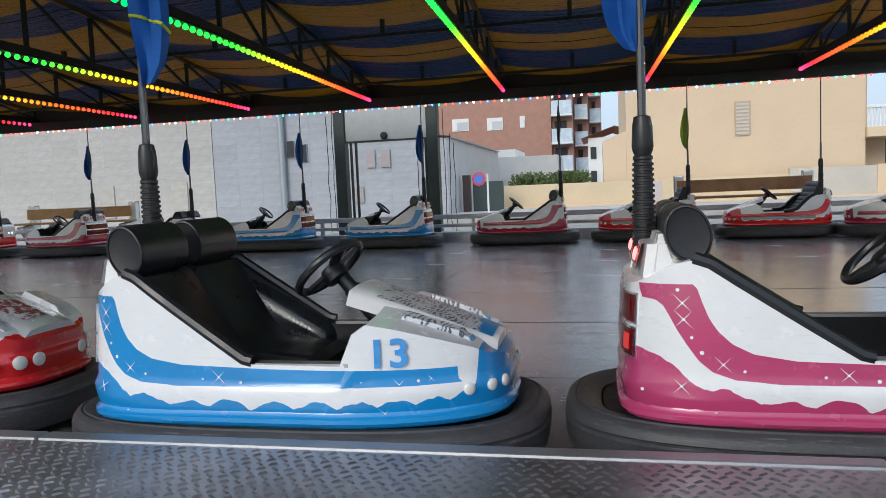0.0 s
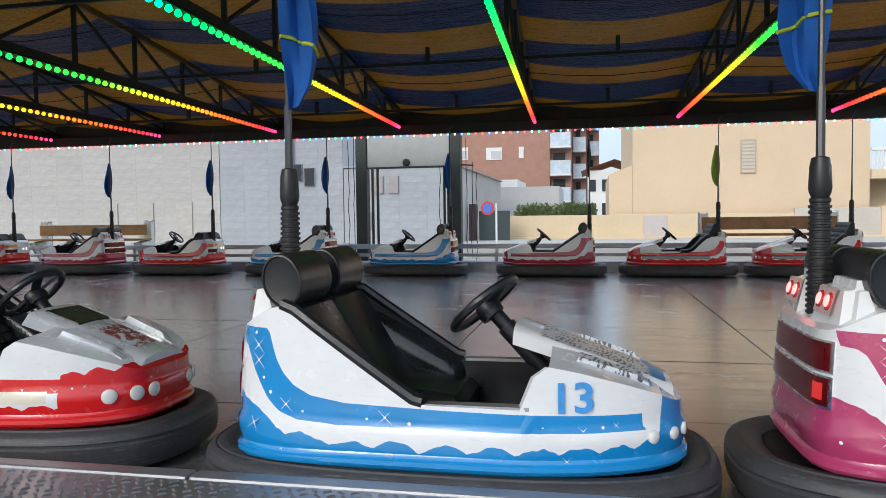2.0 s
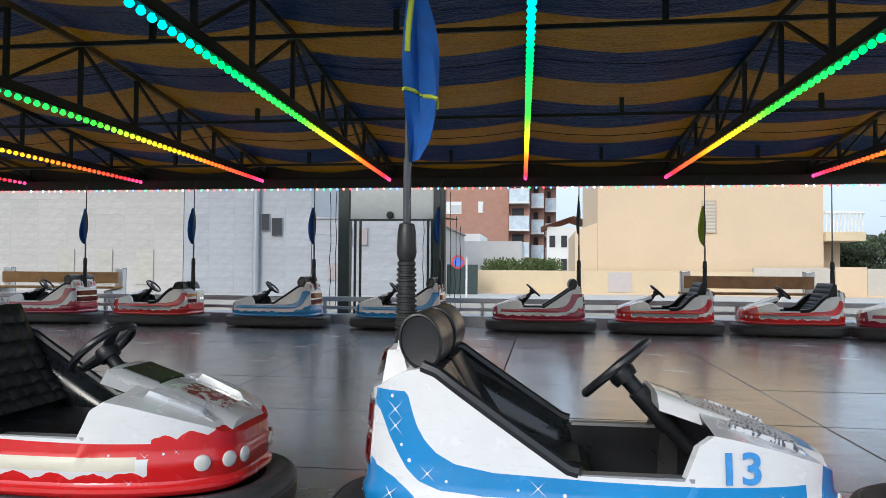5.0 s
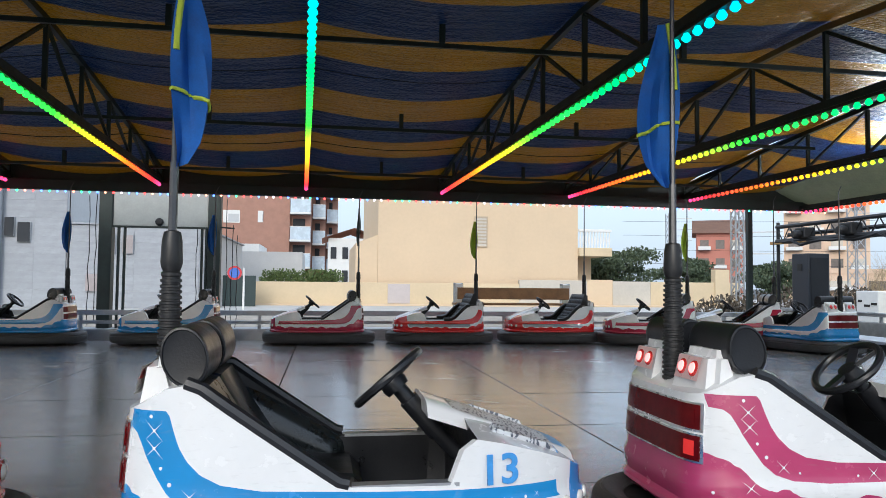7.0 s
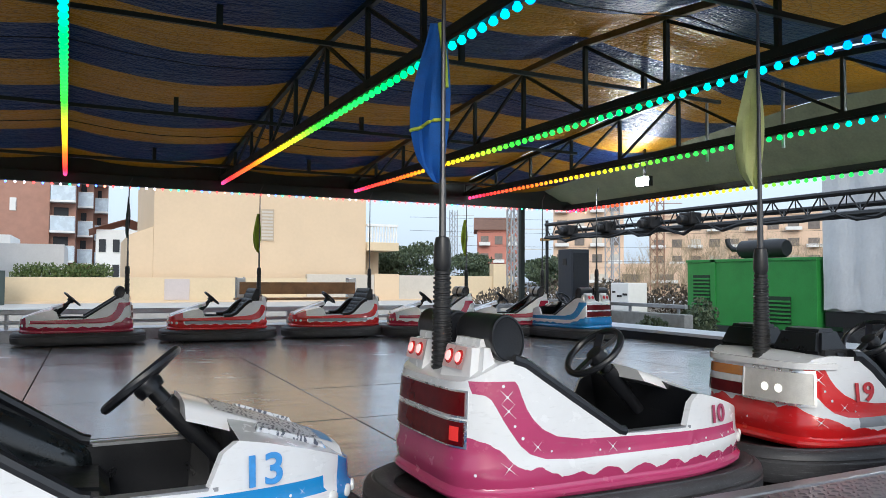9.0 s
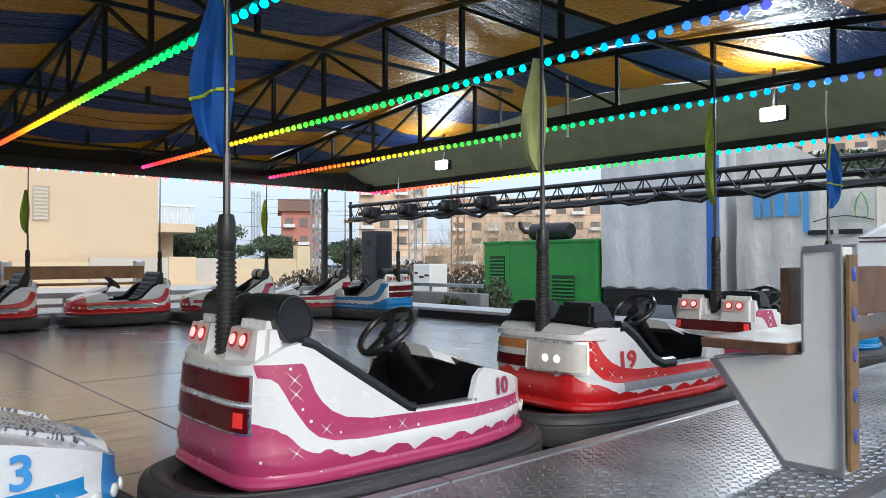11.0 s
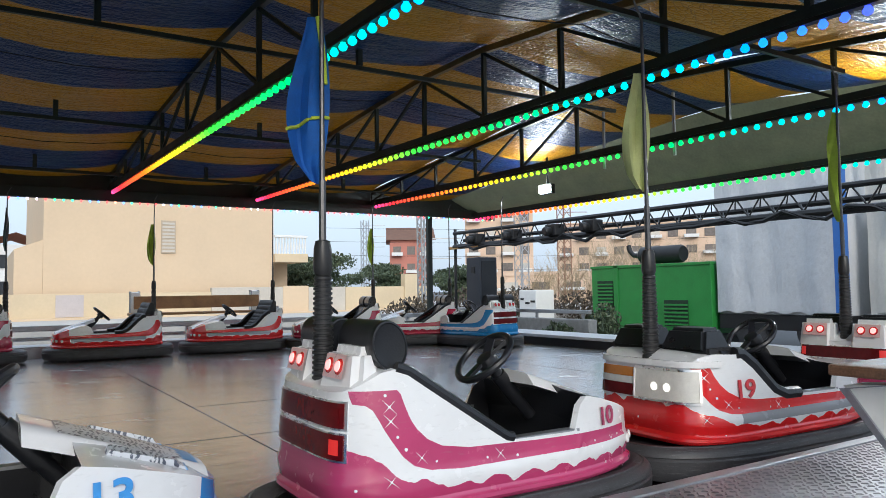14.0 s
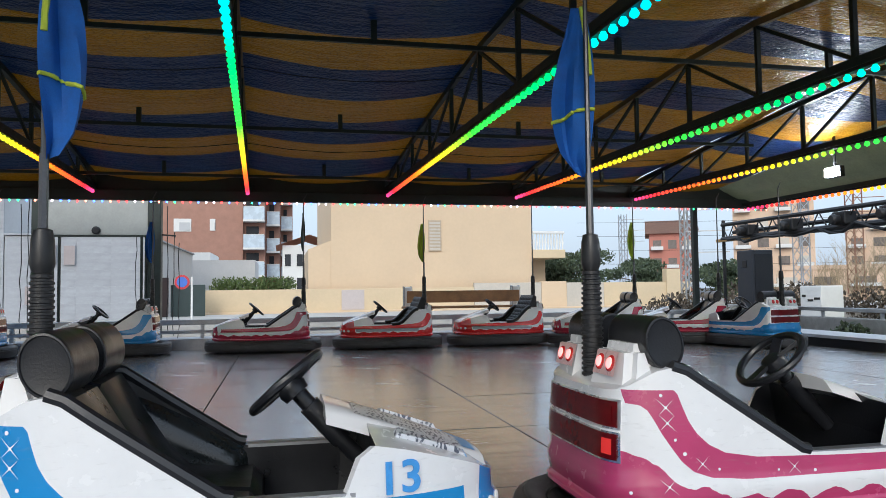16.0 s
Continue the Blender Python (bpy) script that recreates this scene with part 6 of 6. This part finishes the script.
# ---- beside the ride ----
lights_truss = thing("lighting_truss", "black lighting truss with small spot lamps", "truss")
TXX = 9.0
for dx, z0_ in ((0, 2.04), (0, 2.38), (0.3, 2.21)):
    bm = bmesh.new()
    rod(bm, (TXX + dx, 16.3, z0_), (TXX + dx, 3.2, z0_ - 0.05), 0.06 if z0_ < 2.1 else 0.045, 8)
    part("chord", bm, BLACKSTEEL, lights_truss, "", True)
bm = bmesh.new()
for k in range(58):
    y = 16.3 - k * 0.225
    up = k % 2
    rod(bm, (TXX, y, 2.04 if up else 2.36), (TXX, y - 0.225, 2.36 if up else 2.04), 0.013, 6)
    rod(bm, (TXX + 0.3, y, 2.2), (TXX, y - 0.225, 2.36 if up else 2.04), 0.011, 6)
part("lattice", bm, BLACKSTEEL, lights_truss)
part("end_beam", box((TXX - 0.05, 15.2, 1.98), (TXX + 0.05, 16.5, 2.05), 0.01), OCHREWOOD, lights_truss, "ochre lower beam")
for y in (15.3, 13.9, 12.5, 11.4):
    spot = part("spot_lamp", box((TXX - 0.14, y - 0.16, 2.06), (TXX + 0.14, y + 0.16, 2.30), 0.03), BLACKSTEEL, lights_truss, "black spot lamp housing")
    bm = bmesh.new()
    lathe(bm, [(0.09, 0.0), (0.10, 0.12), (0.07, 0.16)], 12, Matrix.Translation((TXX - 0.14, y, 2.15)) @ Matrix.Rotation(radians(-90), 4, "Y"))
    part("lamp_barrel", bm, BLACKSTEEL, spot, "", True)
for y in (16.4, 3.4):
    bm = bmesh.new()
    rod(bm, (TXX + 0.1, y, -0.5), (TXX + 0.1, y, 2.5), 0.04, 8)
    part("leg", bm, BLACKSTEEL, lights_truss)
bm = bmesh.new()
r = random.Random(50)
pts = []
for k in range(40):
    pts.append((TXX - 0.06, 16.0 - k * 0.32, 2.02 + 0.05 * math.sin(k * 1.7) - 0.04 * (k % 3)))
sweep(bm, pts, 0.036, 6)
part("cable_loom", bm, BLACKSTEEL, lights_truss, "black cable loom")

speaker = thing("loudspeaker_tower", "tall dark loudspeaker cabinet beside the ride", "loudspeaker")
part("cabinet", box((8.74, 14.85, -0.5), (9.24, 15.4, 1.72), 0.02, None), plain("dark_speaker_paint", (0.02, 0.025, 0.035), 0.5, 0, 0.2, 4, 0.05), speaker)
part("grille", box((8.79, 14.835, -0.3), (9.19, 14.85, 1.63)), plain("speaker_cloth", (0.012, 0.015, 0.02), 0.8, 0, 0.2, 60, 0.1), speaker)
part("handle", box((8.726, 15.05, 1.35), (8.742, 15.2, 1.5), 0.004), BLACKSTEEL, speaker)

generator = thing("generator", "green container generator with louvred vents and exhaust", "generator")
GREEN = plain("green_generator_paint", (0.026, 0.215, 0.042), 0.42, 0.1, 0.2, 2, 0.04)
part("housing", box((14.0, 12.5, -0.2), (15.7, 16.6, 1.56), 0.02), GREEN, generator)
part("base_frame", box((13.97, 12.45, -0.5), (15.73, 16.65, -0.2), 0.01), DARKSTEEL, generator)
part("corner_post", box((13.97, 15.55, -0.19), (14.02, 15.72, 1.58), 0.008), GREEN, generator)
part("top_rim", box((13.97, 12.48, 1.50), (15.73, 16.62, 1.575), 0.01), GREEN, generator)
for y0_, y1_, z0_, z1_ in ((15.75, 16.35, 0.0, 1.15), (13.2, 13.95, -0.05, 0.62)):
    v = part("vent", box((13.975, y0_, z0_), (14.005, y1_, z1_)), plain("vent_shadow", (0.008, 0.03, 0.012), 0.7, 0, 0.2, 5, 0.02), generator)
    n_ = int((z1_ - z0_) / 0.1)
    for k in range(n_):
        bm = bmesh.new()
        bar(bm, (13.965, y0_, z0_ + 0.05 + k * 0.1), (13.965, y1_, z0_ + 0.05 + k * 0.1), 0.03, 0.045)
        part("slat", bm, GREEN, v)
bm = bmesh.new()
lathe(bm, [(0.2, 0.0), (0.24, 0.05), (0.24, 1.35), (0.2, 1.42)], 20, Matrix.Translation((14.6, 15.2, 1.84)) @ Matrix.Rotation(radians(90), 4, "X"))
ex = part("exhaust_silencer", bm, BLACKSTEEL, generator, "black exhaust silencer", True)
bm = bmesh.new()
sweep(bm, [(14.6, 15.2, 1.84), (14.6, 15.5, 1.86), (14.6, 15.65, 1.98), (14.6, 15.7, 2.15)], 0.07, 10)
part("exhaust_pipe", bm, BLACKSTEEL, generator, "", True)


def cloth(name, color):
    m = plain(name, color, 0.6, 0, 0.1, 1.2, 0.0)
    n, l = m.node_tree.nodes, m.node_tree.links
    v = coords(m)
    bump(m, n["Principled BSDF"], mathn(m, "ADD", noisen(m, scaled(m, v, (1, 1.2, 0.6)), 1.4, 3), mathn(m, "MULTIPLY", noisen(m, scaled(m, v, (1, 3.5, 1.5)), 2.2, 5), 0.35)), 0.7, 0.10)
    return m


SHEET = cloth("grey_white_sheeting", (0.50, 0.51, 0.52))
SHEET2 = cloth("off_white_curtain_side", (0.58, 0.56, 0.51))
BLUESTEEL = plain("blue_painted_post", (0.03, 0.12, 0.38), 0.5, 0.1, 0.2, 3, 0.04)
for label, y0_, y1_, zt, mat, xx in (("grey white sheeted trailer parked beyond the walkway", 9.35, 12.4, 4.6, SHEET, 14.1), ("off white curtain sided trailer with blue lettering shapes", 6.2, 9.05, 2.5, SHEET2, 14.6)):
    t = thing("trailer", label, "trailer", "trailers")
    bm = bmesh.new()
    rows = []
    for j in range(25):
        row = []
        for i in range(31):
            y = y0_ + (y1_ - y0_) * i / 30
            top_z = zt + (1.7 * i / 30 if mat is SHEET2 else 0)
            z = 0.35 + (top_z - 0.35) * j / 24
            row.append((xx - 0.02 + 0.05 * noise.noise((y * 1.3, z * 0.9, 5)) + 0.02 * math.sin(i * 0.9), y, z - (0.03 * math.sin(i * 1.1) if j == 0 else 0)))
        rows.append(row)
    sheet(bm, rows)
    part("side_sheet", bm, mat, t, "creased side sheeting", True)
    part("box_body", box((xx + 0.08, y0_, 0.3), (xx + 1.2, y1_, zt - 0.02)), mat, t)
    part("chassis", box((xx + 0.05, y0_, -0.05), (xx + 1.15, y1_, 0.29)), BLACKSTEEL, t)
    for yy in (y0_ + 0.7, y1_ - 0.8):
        bm = bmesh.new()
        lathe(bm, [(0.36, 0.0), (0.42, 0.04), (0.42, 0.22), (0.36, 0.26)], 20, Matrix.Translation((xx + 0.08, yy, -0.08)) @ Matrix.Rotation(radians(90), 4, "Y"))
        part("wheel", bm, RUBBER, t, "", True)
    if mat is SHEET2:
        for k, (ya, w, z0_, z1_) in enumerate(((8.6, 0.14, 1.95, 2.6), (8.4, 0.16, 1.95, 2.5), (8.15, 0.22, 1.95, 2.5), (7.85, 0.22, 1.95, 2.5), (7.55, 0.12, 1.6, 2.5))):
            part("lettering_bar", box((xx - 0.10, ya - w, z0_), (xx - 0.085, ya, z1_)), plain("blue_print", (0.08, 0.3, 0.6), 0.5, 0, 0.1, 3, 0.0) if k == 0 else bpy.data.materials["blue_print"], t, "plain blue lettering shape")
        for ya, yb in ((6.95, 7.45), (6.4, 6.85)):
            part("lettering_bar", box((xx - 0.10, ya, 1.53), (xx - 0.085, yb, 1.63)), BLACKSTEEL, t, "plain dark lettering bar")
        bm = bmesh.new()
        sweep(bm, [(xx - 0.10, 7.35 - 1.15 * k / 10, 1.80 + 0.10 * math.sin(math.pi * k / 10)) for k in range(11)], 0.012, 6)
        part("printed_arc", bm, BLACKSTEEL, t, "thin dark printed arc")
        bm = bmesh.new()
        sweep(bm, [(xx - 0.10, 6.42 + dy, z_) for dy, z_ in ((0.11, 1.86), (0.12, 2.05), (0.08, 2.22), (0.0, 2.36), (-0.08, 2.22), (-0.12, 2.05), (-0.11, 1.86))], 0.016, 6, True)
        part("printed_leaf", bm, plain("green_print", (0.10, 0.28, 0.12), 0.6, 0, 0.1, 5, 0.0), t, "green printed leaf outline")
blue_post = thing("blue_post", "blue painted steel post between the trailers", "post")
part("shaft", box((13.55, 8.98, -0.5), (13.72, 9.2, 3.5), 0.01), BLUESTEEL, blue_post)
part("foot", box((13.45, 8.85, -0.5), (13.85, 9.33, -0.46)), BLUESTEEL, blue_post)

caravan = thing("caravan", "white caravan with dark trim lines parked by the ride", "caravan")
bm = bmesh.new()
prof = [(5.75, 0.1), (5.75, 1.1), (5.6, 1.4), (5.2, 1.62), (4.2, 1.76), (2.6, 1.80), (0.4, 1.78), (0.2, 1.6), (0.1, 0.1)]
ra = [bm.verts.new((12.0, y, z)) for y, z in prof]
rb = [bm.verts.new((14.0, y, z)) for y, z in prof]
for i in range(len(prof)):
    j = (i + 1) % len(prof)
    bm.faces.new((ra[i], ra[j], rb[j], rb[i]))
bm.faces.new(ra[::-1])
bm.faces.new(rb)
bmesh.ops.bevel(bm, geom=[e for e in bm.edges if abs(e.verts[0].co.x - e.verts[1].co.x) < 0.01], offset=0.06, segments=3, affect="EDGES")
part("shell", bm, WHITE, caravan, "", True)
for z in (1.30, 1.36):
    part("trim_line", box((11.985, 0.3, z), (11.998, 5.6, z + 0.025)), plain("maroon_trim", (0.10, 0.03, 0.05), 0.5, 0, 0.1, 3, 0.0) if z < 1.33 else bpy.data.materials["maroon_trim"], caravan, "maroon trim line")
part("window", box((11.97, 2.6, 0.75), (11.998, 3.9, 1.2), 0.02), GLASSDARK, caravan)
part("chassis", box((12.1, 0.3, -0.25), (13.9, 5.4, 0.095)), BLACKSTEEL, caravan)
for y in (2.2, 3.0):
    bm = bmesh.new()
    lathe(bm, [(0.28, 0.0), (0.33, 0.03), (0.33, 0.17), (0.28, 0.2)], 18, Matrix.Translation((12.02, y, -0.17)) @ Matrix.Rotation(radians(90), 4, "Y"))
    part("wheel", bm, RUBBER, caravan, "", True)

parapet = thing("low_wall", "low rough grey wall with a galvanised rail", "wall")
part("wall", box((9.6, 12.2, -0.5), (9.85, 17.5, 0.30), 0.02), plain("rough_grey_concrete", (0.28, 0.28, 0.27), 0.9, 0, 0.3, 5, 0.2), parapet)
part("rail", box((9.62, 12.2, 0.42), (9.70, 17.5, 0.50), 0.01), GALV, parapet)
for k in range(4):
    part("post", box((9.64, 12.4 + k * 1.5, 0.30), (9.69, 12.45 + k * 1.5, 0.42)), GALV, parapet)
concrete = thing("concrete_block", "white painted concrete block with dark scrawls", "block")
part("block", box((12.8, 17.7, -0.5), (13.5, 18.5, 0.92), 0.03), WHITEREND, concrete)
for k, (y0_, y1_, z) in enumerate(((17.75, 17.95, 0.55), (18.0, 18.2, 0.5), (18.28, 18.42, 0.62), (17.8, 18.1, 0.3))):
    part("scrawl_bar", box((12.788, y0_, z), (12.80, y1_, z + 0.06)), BLACKSTEEL, concrete)

# ---- floor plates ----
plate_w, plate_d = 2.22, 1.48
o = link("floor_plate", box((0.005, 0.005, -0.028), (plate_w - 0.005, plate_d - 0.005, 0.0), 0.003, None, 1), STEEL_FLOOR)
plate_me = o.data
bpy.data.objects.remove(o)
r = random.Random(6)
for i in range(10):
    for j in range(8):
        shared("floor_plate", plate_me, floor, (-15.08 + i * plate_w, Y0 + j * plate_d, r.uniform(-0.0025, 0.0)))
